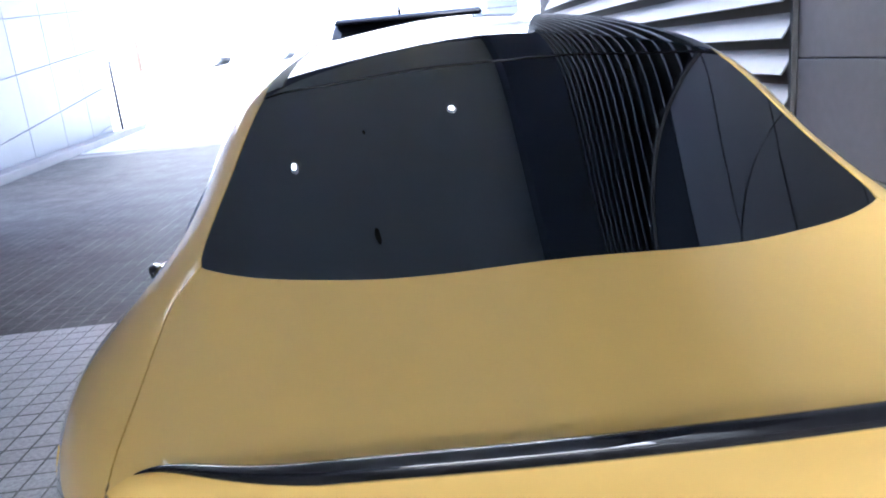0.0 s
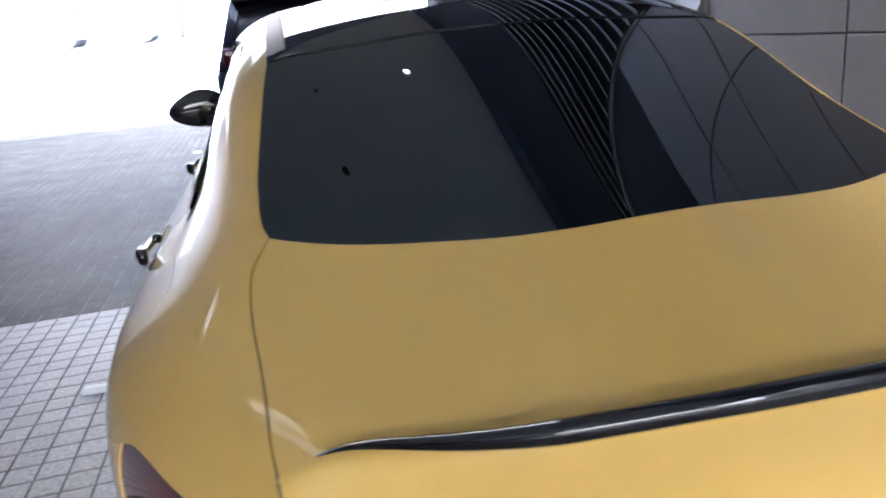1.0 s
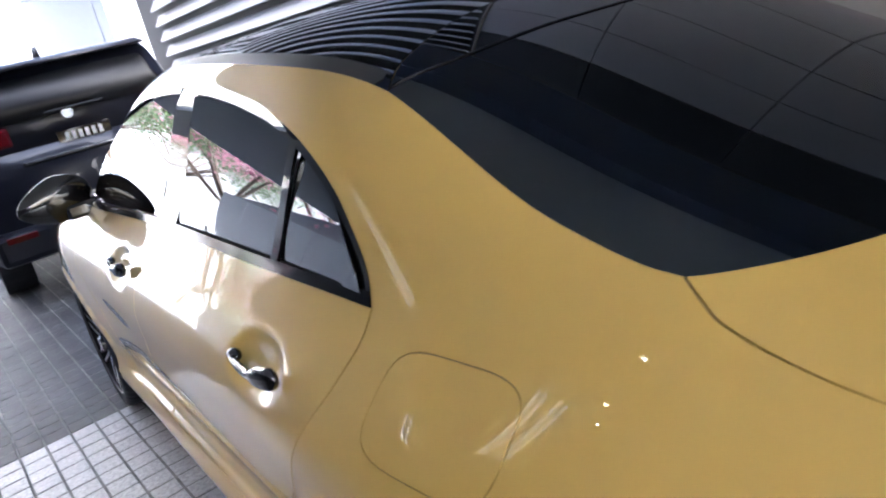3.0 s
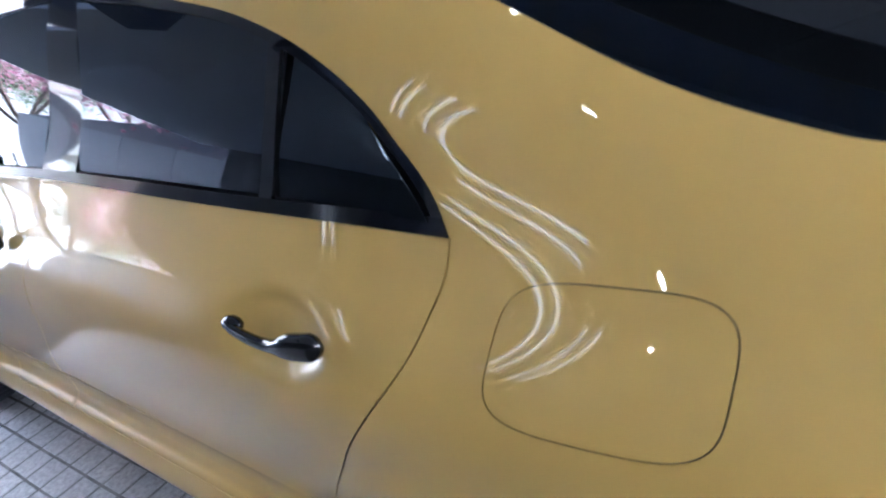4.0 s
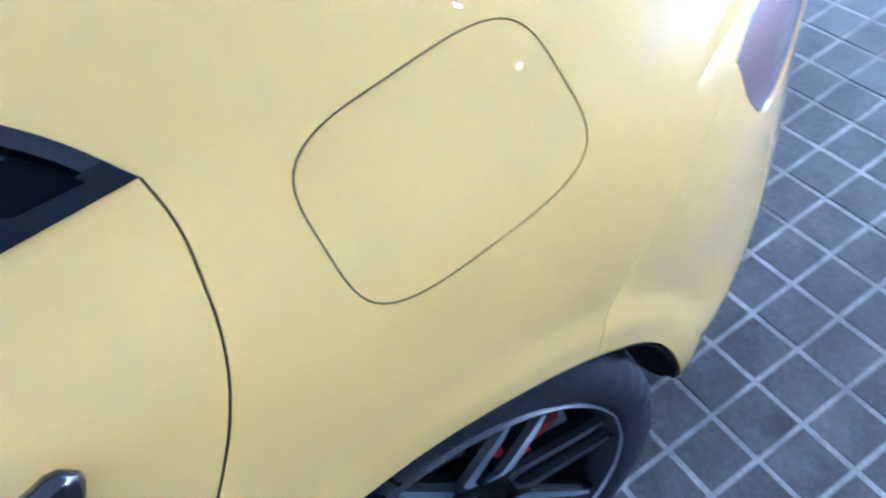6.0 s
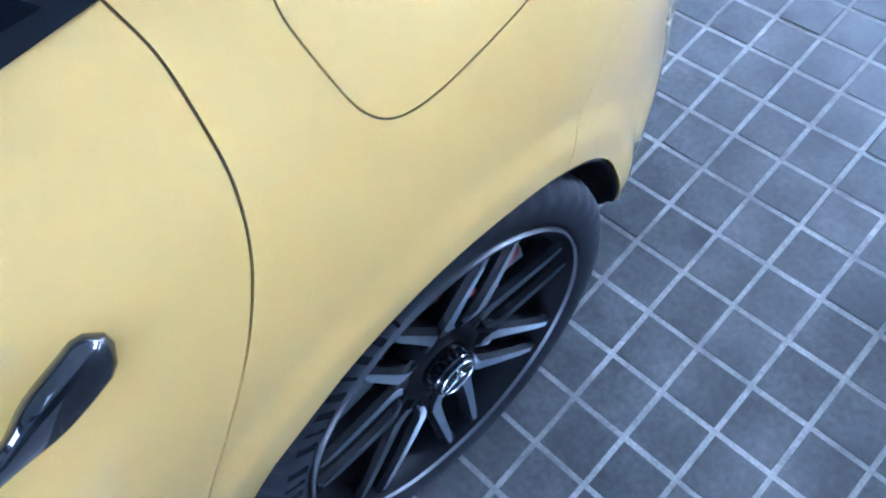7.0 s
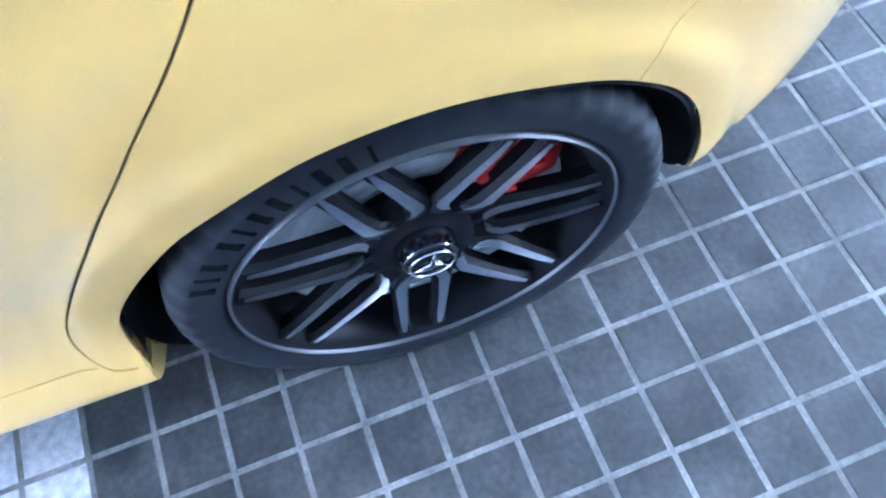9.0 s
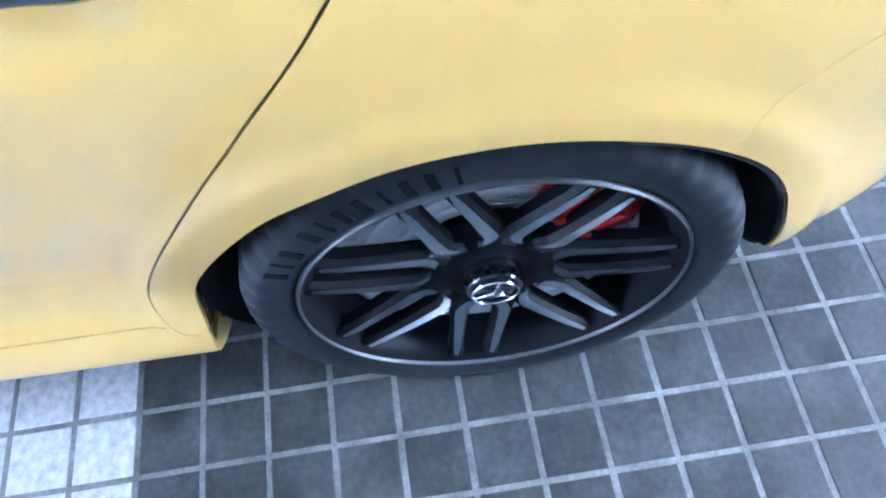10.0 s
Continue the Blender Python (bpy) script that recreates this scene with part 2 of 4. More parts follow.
def lathe(name, prof, material, parent, label="", seg=72):
    """Turn a profile of (axial, radius) round the local x axis."""
    vs, fs = [], []
    n = len(prof)
    for k in range(seg):
        w = 2 * math.pi * k / seg
        for a, r in prof:
            vs.append((a, r * math.cos(w), r * math.sin(w)))
    for k in range(seg):
        for i in range(n - 1):
            k2 = (k + 1) % seg
            fs.append((k * n + i, k * n + i + 1, k2 * n + i + 1, k2 * n + i))
    return add_mesh(name, vs, fs, material, parent, label)


# ================= the yellow car: body surface =================
# x across (left side negative), y forward from the rear axle. Half sections from the sill to the roof's middle.
STA = np.array([-3.35, -2.73, -2.1, -1.6, -1.1, -0.6, -0.25, 0.0, 0.2, 0.4, 0.54, 0.68, 0.84])
VK = np.array([0.000, 0.100, 0.170, 0.370, 0.550, 0.720, 0.878, 1.008, 1.139, 1.284, 1.467, 1.663, 1.860])
W0 = [0.7, 0.8, 0.82, 0.82, 0.82, 0.82, 0.8201, 0.8198, 0.8004, 0.7795, 0.7303, 0.6599, 0.56]
W1 = [0.8, 0.895, 0.9, 0.9, 0.9, 0.9, 0.9001, 0.8998, 0.8753, 0.8497, 0.8001, 0.72, 0.6]
W2 = [0.8, 0.9, 0.875, 0.87, 0.87, 0.872, 0.8801, 0.8948, 0.8803, 0.8617, 0.8151, 0.735, 0.615]
W3 = [0.82, 0.905, 0.89, 0.88, 0.88, 0.882, 0.8921, 0.9118, 0.8972, 0.8678, 0.8201, 0.745, 0.625]
W4 = [0.8, 0.9147, 0.9101, 0.9051, 0.9051, 0.9081, 0.9173, 0.9252, 0.9124, 0.8801, 0.8282, 0.7501, 0.6347]
W5 = [0.7669, 0.8982, 0.9189, 0.9098, 0.9057, 0.9067, 0.9035, 0.9008, 0.8913, 0.8547, 0.8046, 0.7411, 0.6383]
W6 = [0.6925, 0.8318, 0.8601, 0.825, 0.8132, 0.8125, 0.8016, 0.7994, 0.7965, 0.7707, 0.7294, 0.6809, 0.6053]
W7 = [0.6095, 0.7312, 0.7693, 0.7713, 0.7496, 0.7413, 0.732, 0.7202, 0.7126, 0.687, 0.6466, 0.6004, 0.5356]
W8 = [0.5181, 0.62, 0.6533, 0.7213, 0.6997, 0.6809, 0.676, 0.649, 0.6254, 0.5894, 0.551, 0.5117, 0.4571]
W9 = [0.4147, 0.4962, 0.5229, 0.6036, 0.6015, 0.5824, 0.574, 0.5396, 0.5064, 0.4747, 0.4452, 0.4146, 0.3708]
W10 = [0.2828, 0.3385, 0.3574, 0.4136, 0.4186, 0.4052, 0.394, 0.3692, 0.3473, 0.3267, 0.3067, 0.2859, 0.2562]
W11 = [0.1414, 0.1693, 0.1789, 0.2076, 0.2103, 0.2035, 0.1973, 0.1852, 0.1745, 0.1643, 0.1543, 0.144, 0.1292]
Z0 = [0.2, 0.2, 0.2, 0.2, 0.2, 0.2, 0.2, 0.1999, 0.2001, 0.2199, 0.24, 0.26, 0.28]
Z1 = [0.265, 0.265, 0.265, 0.265, 0.265, 0.265, 0.265, 0.265, 0.27, 0.2801, 0.2899, 0.3001, 0.32]
Z2 = [0.32, 0.32, 0.32, 0.32, 0.32, 0.32, 0.32, 0.3201, 0.3299, 0.3401, 0.3499, 0.36, 0.37]
Z3 = [0.52, 0.52, 0.52, 0.52, 0.52, 0.52, 0.52, 0.52, 0.52, 0.52, 0.52, 0.52, 0.52]
Z4 = [0.6798, 0.6997, 0.7, 0.7, 0.7, 0.7, 0.7001, 0.7002, 0.7001, 0.7001, 0.7, 0.6998, 0.6995]
Z5 = [0.7969, 0.8452, 0.8528, 0.8755, 0.8781, 0.8719, 0.8643, 0.8539, 0.8464, 0.8382, 0.8303, 0.8234, 0.8114]
Z6 = [0.8809, 0.9606, 0.9823, 1.018, 1.018, 1.004, 0.9847, 0.9618, 0.9485, 0.9388, 0.9278, 0.9207, 0.9083]
Z7 = [0.9251, 1.01, 1.057, 1.145, 1.143, 1.12, 1.096, 1.056, 1.029, 1.01, 0.9886, 0.9716, 0.9552]
Z8 = [0.9476, 1.028, 1.083, 1.274, 1.274, 1.241, 1.215, 1.157, 1.106, 1.058, 1.02, 0.9918, 0.97]
Z9 = [0.9555, 1.038, 1.098, 1.374, 1.402, 1.361, 1.315, 1.234, 1.149, 1.079, 1.037, 1.006, 0.9809]
Z10 = [0.9608, 1.048, 1.12, 1.410, 1.464, 1.423, 1.349, 1.259, 1.173, 1.099, 1.057, 1.025, 0.9973]
Z11 = [0.9673, 1.054, 1.131, 1.431, 1.491, 1.444, 1.366, 1.279, 1.194, 1.113, 1.071, 1.038, 1.008]
Z12 = [0.97, 1.055, 1.13, 1.44, 1.502, 1.455, 1.372, 1.286, 1.2, 1.118, 1.075, 1.042, 1.012]
YY = {
    4: [3.35, 2.73, 2.1, 1.6, 1.1, 0.6, 0.25, -0, -0.2, -0.4, -0.54, -0.68, -0.8401],
    5: [3.35, 2.73, 2.1, 1.6, 1.1, 0.6, 0.25, 0, -0.2, -0.4, -0.5403, -0.6808, -0.8413],
    6: [3.35, 2.73, 2.1, 1.6, 1.1, 0.6, 0.25, -0, -0.2002, -0.4004, -0.5398, -0.6785, -0.8381],
    7: [3.35, 2.73, 2.1, 1.6, 1.1, 0.6, 0.25, -0.0001, -0.1996, -0.3985, -0.5391, -0.6837, -0.8492],
    8: [3.35, 2.73, 2.1, 1.6, 1.1, 0.6, 0.2501, 0.0007, -0.1992, -0.4039, -0.5578, -0.7141, -0.8815],
    9: [3.35, 2.73, 2.1, 1.6, 1.1, 0.6, 0.2501, -0.0032, -0.2139, -0.4345, -0.5952, -0.7538, -0.9196],
    10: [3.35, 2.73, 2.1, 1.6, 1.1, 0.6, 0.2452, -0.0178, -0.2396, -0.4705, -0.6303, -0.7888, -0.9545],
    11: [3.35, 2.73, 2.1, 1.6, 1.1, 0.6, 0.2413, -0.0269, -0.2548, -0.4921, -0.6525, -0.8117, -0.977],
    12: [3.35, 2.73, 2.1, 1.6, 1.1, 0.6, 0.24, -0.03, -0.2601, -0.4997, -0.6604, -0.8198, -0.985],
}
NET = np.zeros((25, 13, 3))
for k, (w, z) in enumerate(zip((W0, W1, W2, W3, W4, W5, W6, W7, W8, W9, W10, W11, [0] * 13), (Z0, Z1, Z2, Z3, Z4, Z5, Z6, Z7, Z8, Z9, Z10, Z11, Z12))):
    NET[k, :, 0], NET[k, :, 1], NET[k, :, 2] = -np.array(w), -STA, z
for k, y in YY.items():
    NET[k, :, 1] = y
for k in range(1, 13):
    NET[12 + k] = NET[12 - k] * (-1, 1, 1)
VKX = np.r_[VK, 2 * VK[-1] - VK[-2::-1]]


def spline_rows(knots, t):
    """Weights of a natural cubic spline: rows (len(t), len(knots))."""
    n = len(knots)
    h = np.diff(knots)
    A, B = np.zeros((n, n)), np.zeros((n, n))
    A[0, :2], B[0, :2] = (2, 1), (-3 / h[0], 3 / h[0])
    A[-1, -2:], B[-1, -2:] = (1, 2), (-3 / h[-1], 3 / h[-1])
    for i in range(1, n - 1):
        A[i, i - 1:i + 2] = 1 / h[i - 1], 2 / h[i - 1] + 2 / h[i], 1 / h[i]
        B[i, i - 1:i + 2] = -3 / h[i - 1] ** 2, 3 / h[i - 1] ** 2 - 3 / h[i] ** 2, 3 / h[i] ** 2
    D = np.linalg.solve(A, B)
    i = np.clip(np.searchsorted(knots, t) - 1, 0, n - 2)
    hh = h[i]
    s = (t - knots[i]) / hh
    e = np.eye(n)
    return ((2 * s ** 3 - 3 * s ** 2 + 1)[:, None] * e[i] + ((s ** 3 - 2 * s ** 2 + s) * hh)[:, None] * D[i]
            + (-2 * s ** 3 + 3 * s ** 2)[:, None] * e[i + 1] + ((s ** 3 - s ** 2) * hh)[:, None] * D[i + 1])


# hollows behind the door handles: y, z, half sizes, depth
HOLLOWS = [(.345, .886, .104, .049, .020), (1.420, .919, .104, .049, .020)]


def base_surf(tv):
    return np.einsum("ns,nl,lsk->nk", spline_rows(STA, tv[:, 0]), spline_rows(VKX, tv[:, 1]), NET)


def surf(tv):
    tv = np.asarray(tv, float)
    p = base_surf(tv)
    low = tv[:, 1] < 0.95
    for yc, zc, ry, rz, depth in HOLLOWS:
        d = ((p[:, 1] - yc) / ry) ** 2 + ((p[:, 2] - zc) / rz) ** 2
        p[:, 0] += np.where(low, depth * np.exp(-1.0 * d ** 2.6), 0)
    # the door stands back above the sill and leaves a ledge that grows towards the front
    u = np.clip((p[:, 1] - .43) / .25, 0, 1) * np.clip((2.25 - p[:, 1]) / .1, 0, 1)
    f = np.clip((p[:, 2] - .315) / (.007 + .012 * u), 0, 1)
    f = f * f * (3 - 2 * f) * np.clip((.46 - p[:, 2]) / .10, 0, 1)
    p[:, 0] += np.where(low, .013 * u * f, 0)
    for yc in (0.0, 2.73):
        r = np.hypot(p[:, 1] - yc, p[:, 2] - 0.30)
        f = np.clip((0.462 - r) / 0.045, 0, 1)
        p[:, 0] -= np.where(low & (p[:, 2] > .30), 0.009 * f * f * (3 - 2 * f), 0)
    return p


def surf_normal(tv, of=surf):
    tv = np.asarray(tv, float)
    e = 1e-4
    a = of(tv + (e, 0)) - of(tv - (e, 0))
    b = of(tv + (0, e)) - of(tv - (0, e))
    n = np.cross(a, b)
    n /= np.maximum(np.linalg.norm(n, axis=1), 1e-12)[:, None]
    return n


GT, GV = np.meshgrid(np.linspace(STA[0], STA[-1], 420), np.linspace(0, VK[-1], 190), indexing="ij")
GRID_TV = np.stack([GT.ravel(), GV.ravel()], 1)
GRID_P = surf(GRID_TV)
FLIP = -1 if surf_normal([[0.0, 0.55]])[0, 0] > 0 else 1


def inv(pts, axes, vmin, vmax):
    """Surface parameters of points given by two of their coordinates."""
    ok = (GRID_TV[:, 1] >= vmin) & (GRID_TV[:, 1] <= vmax)
    gp, gt = GRID_P[ok][:, axes], GRID_TV[ok]
    out = []
    for q in np.asarray(pts, float):
        tv = gt[np.argmin(((gp - q) ** 2).sum(1))].copy()
        for _ in range(6):
            p = surf([tv])[0, axes]
            J = np.stack([(surf([tv + d])[0, axes] - p) / 1e-4 for d in ((1e-4, 0), (0, 1e-4))], 1)
            step, *_ = np.linalg.lstsq(J, q - p, rcond=None)
            tv += np.clip(step, -0.03, 0.03)
            tv[1] = np.clip(tv[1], vmin, min(vmax, VK[-1]))
            tv[0] = np.clip(tv[0], STA[0], STA[-1])
        out.append(tv)
    return np.array(out)


def side(pts, n, vmin=0.0, vmax=1.36):
    """A smooth curve given in side view (y, z), as surface parameters."""
    return inv(catmull(pts, n), [1, 2], vmin, vmax)


def top(pts, n, vmin=0.95, vmax=1.86):
    """A smooth curve given in plan (half width, y)."""
    c = catmull(pts, n)
    c[:, 0] *= -1
    return inv(c, [0, 1], vmin, vmax)


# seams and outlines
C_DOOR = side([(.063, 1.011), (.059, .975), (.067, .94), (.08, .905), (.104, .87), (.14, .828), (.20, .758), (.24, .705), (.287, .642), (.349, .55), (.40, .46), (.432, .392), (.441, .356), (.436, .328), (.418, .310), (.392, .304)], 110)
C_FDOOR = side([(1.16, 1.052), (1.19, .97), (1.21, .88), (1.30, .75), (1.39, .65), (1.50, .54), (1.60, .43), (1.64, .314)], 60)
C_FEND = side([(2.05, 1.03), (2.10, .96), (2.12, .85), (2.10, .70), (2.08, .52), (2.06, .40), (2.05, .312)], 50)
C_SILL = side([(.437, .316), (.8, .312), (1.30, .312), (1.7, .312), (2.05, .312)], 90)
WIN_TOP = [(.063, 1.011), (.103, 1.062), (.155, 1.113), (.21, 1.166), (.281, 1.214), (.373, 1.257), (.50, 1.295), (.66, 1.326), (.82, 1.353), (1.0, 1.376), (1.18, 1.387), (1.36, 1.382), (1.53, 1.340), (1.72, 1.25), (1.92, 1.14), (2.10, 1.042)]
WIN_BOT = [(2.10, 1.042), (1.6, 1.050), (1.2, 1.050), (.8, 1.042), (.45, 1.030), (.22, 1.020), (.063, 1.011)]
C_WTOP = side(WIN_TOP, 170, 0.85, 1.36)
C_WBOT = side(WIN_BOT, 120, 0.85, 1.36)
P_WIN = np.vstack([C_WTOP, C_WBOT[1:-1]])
# fuel flap: a rounded square
def rounded(y0, y1, z0, z1, lean, power, n):
    out = []
    for k in range(n):
        w = 2 * math.pi * k / n
        c, s = math.cos(w), math.sin(w)
        a, b = math.copysign(abs(c) ** (2 / power), c), math.copysign(abs(s) ** (2 / power), s)
        out.append(((y0 + y1) / 2 + a * (y1 - y0) / 2 + lean * b, (z0 + z1) / 2 + b * (z1 - z0) / 2))
    return np.array(out)


P_FLAP = inv(rounded(-.293, -.029, .859, .980, 0.0, 3.9, 120), [1, 2], 0.5, 1.0)
# rear glass and boot lid
GLASS_SIDE = [(.580, -.392), (.591, -.34), (.594, -.25), (.591, -.15), (.576, 0), (.565, .10), (.553, .20)]
GLASS_TOP = [(.553, .20), (.45, .275), (.30, .345), (.15, .385), (.0, .40)]
GLASS_LOW = [(.0, -.624), (.10, -.623), (.17, -.618), (.245, -.602), (.31, -.577), (.38, -.541), (.43, -.512), (.482, -.478), (.53, -.441), (.562, -.412), (.580, -.392)]
C_GSIDE, C_GTOP, C_GLOW = top(GLASS_SIDE, 70), top(GLASS_TOP, 50), top(GLASS_LOW, 70)
P_GLASS = np.vstack([[[C_GLOW[0, 0], VK[-1] + .02]], C_GLOW, C_GSIDE[1:], C_GTOP[1:], [[C_GTOP[-1, 0], VK[-1] + .02]]])
C_BOOT = top([(.580, -.392), (.598, -.426), (.609, -.452), (.613, -.50), (.611, -.57), (.605, -.635), (.600, -.69), (.597, -.74), (.595, -.79), (.590, -.835)], 60, 0.85)
P_BOOT = np.vstack([C_GLOW, C_BOOT[1:], [[STA[-1] + .02, C_BOOT[-1, 1]], [STA[-1] + .02, VK[-1] + .02], [C_GLOW[0, 0], VK[-1] + .02]]])
# dark roof panel: along the roof edge to the windscreen
C_REDGE = top([(.553, .20), (.549, .45), (.547, .8), (.553, 1.1), (.58, 1.4), (.61, 1.65), (.655, 1.95)], 80)
C_RTRIM = C_REDGE + np.array([0, .046])
C_RTRIM = C_RTRIM[C_RTRIM[:, 0] < np.interp(C_RTRIM[0, 1], C_GTOP[:, 1], C_GTOP[:, 0])]
P_ROOF = np.vstack([C_GTOP[::-1], C_REDGE, [[-1.95, VK[-1] + .02], [C_GTOP[-1, 0], VK[-1] + .02]]])
# wheel arches
def arch_poly(yc):
    pts = [(yc + a, z) for a, z in ((.385, .20), (.383, .30), (.374, .388), (.313, .498), (.248, .583), (.195, .627), (.105, .678), (.02, .696), (-.06, .690), (-.15, .659), (-.221, .617), (-.291, .553), (-.348, .465), (-.384, .36), (-.39, .28), (-.39, .20))]
    return np.vstack([side(pts, 110, 0.0, 0.8), [[-(yc - .39), -.02], [-(yc + .385), -.02]]])


P_ARCH, P_ARCHF = arch_poly(0.0), arch_poly(2.73)
# rear bumper and lamp
C_BUMP = side([(-.222, .60), (-.24, .655), (-.262, .685), (-.30, .72), (-.35, .752), (-.40, .778), (-.45, .803), (-.495, .820), (-.54, .837), (-.60, .846)], 60, 0.1, 0.75)
P_LAMP = side([(-.495, .820), (-.54, .837), (-.60, .846), (-.68, .850), (-.80, .850), (-.835, .82), (-.82, .74), (-.70, .70), (-.57, .70), (-.51, .76), (-.495, .820)], 90, 0.3, 0.85)

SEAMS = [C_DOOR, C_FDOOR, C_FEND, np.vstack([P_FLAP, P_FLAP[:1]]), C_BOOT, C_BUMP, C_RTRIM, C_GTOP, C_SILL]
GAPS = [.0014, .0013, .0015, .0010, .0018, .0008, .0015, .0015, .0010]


def in_poly(tv, poly):
    x, y = tv[:, 0], tv[:, 1]
    inside = np.zeros(len(tv), bool)
    px, py = poly[:, 0], poly[:, 1]
    j = len(poly) - 1
    for i in range(len(poly)):
        cross = ((py[i] > y) != (py[j] > y)) & (x < (px[j] - px[i]) * (y - py[i]) / (py[j] - py[i] + 1e-15) + px[i])
        inside ^= cross
        j = i
    return inside


def dist_curve(tv, c):
    best = np.full(len(tv), 9.0)
    for a, b in zip(c[:-1], c[1:]):
        ab = b - a
        s = np.clip(((tv - a) @ ab) / (ab @ ab + 1e-15), 0, 1)
        best = np.minimum(best, np.linalg.norm(tv - a - s[:, None] * ab, axis=1))
    return best


def offset(c, d):
    g = np.gradient(c, axis=0)
    g /= np.linalg.norm(g, axis=1)[:, None] + 1e-12
    return c + d * np.stack([-g[:, 1], g[:, 0]], 1)


def cut_surface():
    """All panels of the left half at once: one constrained mesh of the surface, cut along every seam."""
    V, E = [], []

    def curve(c, closed=False):
        k = len(V)
        V.extend(map(tuple, c))
        E.extend((k + i, k + i + 1) for i in range(len(c) - 1))
        if closed:
            E.append((k + len(c) - 1, k))

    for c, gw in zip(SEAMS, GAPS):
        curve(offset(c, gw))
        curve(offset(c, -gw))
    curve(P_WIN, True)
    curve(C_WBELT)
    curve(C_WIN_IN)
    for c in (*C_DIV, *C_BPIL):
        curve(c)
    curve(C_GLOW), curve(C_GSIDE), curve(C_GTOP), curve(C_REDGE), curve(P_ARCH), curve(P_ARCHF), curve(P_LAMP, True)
    t = np.r_[np.arange(STA[0], -2.2, .06), np.arange(-2.2, -1.2, .035), np.arange(-1.2, -.48, .018), np.arange(-.48, -.20, .010), np.arange(-.20, STA[-1], .018), STA[-1]]
    v = np.r_[np.arange(0, .95, .011), np.arange(.95, VK[-1], .018), VK[-1]]
    gt, gv = np.meshgrid(t, v, indexing="ij")
    g = np.stack([gt.ravel(), gv.ravel()], 1)
    near = np.full(len(g), 9.0)
    cv = np.array(V)
    for i in range(0, len(g), 2000):
        near[i:i + 2000] = np.sqrt(((g[i:i + 2000, None, :] - cv[None]) ** 2).sum(2)).min(1)
    edge = (g[:, 1] < 1e-9) | (g[:, 1] > VK[-1] - 1e-9) | (g[:, 0] < STA[0] + 1e-9) | (g[:, 0] > STA[-1] - 1e-9)
    V.extend(map(tuple, g[(near > .006) | (edge & (near > 1e-5))]))
    from mathutils.geometry import delaunay_2d_cdt
    verts, _, faces, *_ = delaunay_2d_cdt([Vector(p) for p in V], E, [], 0, 1e-6)
    return np.array([tuple(p) for p in verts]), np.array([tuple(f) for f in faces if len(f) == 3])


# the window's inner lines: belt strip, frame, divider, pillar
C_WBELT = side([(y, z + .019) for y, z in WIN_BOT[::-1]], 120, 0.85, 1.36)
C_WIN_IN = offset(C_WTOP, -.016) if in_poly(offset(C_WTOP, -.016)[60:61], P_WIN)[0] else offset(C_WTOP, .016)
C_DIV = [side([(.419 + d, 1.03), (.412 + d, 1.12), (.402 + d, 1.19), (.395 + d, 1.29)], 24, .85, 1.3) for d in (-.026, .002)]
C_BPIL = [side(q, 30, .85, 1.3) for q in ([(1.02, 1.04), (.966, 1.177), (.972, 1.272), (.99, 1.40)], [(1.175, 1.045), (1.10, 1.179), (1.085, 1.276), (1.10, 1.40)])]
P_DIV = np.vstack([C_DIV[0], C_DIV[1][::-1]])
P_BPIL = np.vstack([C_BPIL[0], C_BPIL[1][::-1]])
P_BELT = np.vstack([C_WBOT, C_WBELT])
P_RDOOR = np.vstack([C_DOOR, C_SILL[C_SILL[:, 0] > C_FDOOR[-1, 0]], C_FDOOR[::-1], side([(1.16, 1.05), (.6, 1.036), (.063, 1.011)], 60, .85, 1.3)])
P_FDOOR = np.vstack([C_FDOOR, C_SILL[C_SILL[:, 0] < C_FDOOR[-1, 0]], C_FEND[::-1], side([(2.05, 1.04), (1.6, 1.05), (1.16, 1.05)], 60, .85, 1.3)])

TV, TRI = cut_surface()
TV = TV.copy()
ea, eb = TV[TRI[:, 1]] - TV[TRI[:, 0]], TV[TRI[:, 2]] - TV[TRI[:, 0]]
TRI = TRI[(np.abs(ea[:, 0] * eb[:, 1] - ea[:, 1] * eb[:, 0]) > 1e-8) & (np.abs(TV[TRI][:, :, 0].max(1) - TV[TRI][:, :, 0].min(1)) < .15)]
CEN = TV[TRI].mean(1)
REG = np.full(len(TRI), "quarter_panel", dtype=object)
REG[CEN[:, 0] < -2.05] = "front_fender"
REG[(CEN[:, 0] < -1.95) & (CEN[:, 0] > -2.12) & (CEN[:, 1] > 1.0)] = "windscreen"
REG[(CEN[:, 0] < -2.12) & (CEN[:, 1] > .99)] = "bonnet"
up = CEN[:, 1] < C_SILL[:, 1].mean()
REG[up & (CEN[:, 0] < -.41) & (CEN[:, 0] > -2.3)] = "sill"
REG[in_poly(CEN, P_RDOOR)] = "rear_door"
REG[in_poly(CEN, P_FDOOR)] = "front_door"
bump_edge = np.interp(CEN[:, 1], C_BUMP[:, 1], C_BUMP[:, 0])
REG[(CEN[:, 0] > bump_edge) & (CEN[:, 1] < C_BUMP[-1, 1]) & (CEN[:, 0] > .22)] = "rear_bumper"
REG[in_poly(CEN, P_LAMP)] = "tail_lamp"
REG[in_poly(CEN, P_BOOT)] = "boot_lid"
REG[in_poly(CEN, P_ROOF)] = "roof_panel"
REG[in_poly(CEN, P_ROOF) & (CEN[:, 0] < C_RTRIM[0, 0]) & (CEN[:, 1] < np.interp(-CEN[:, 0], -C_RTRIM[:, 0], C_RTRIM[:, 1]))] = "roof_trim"
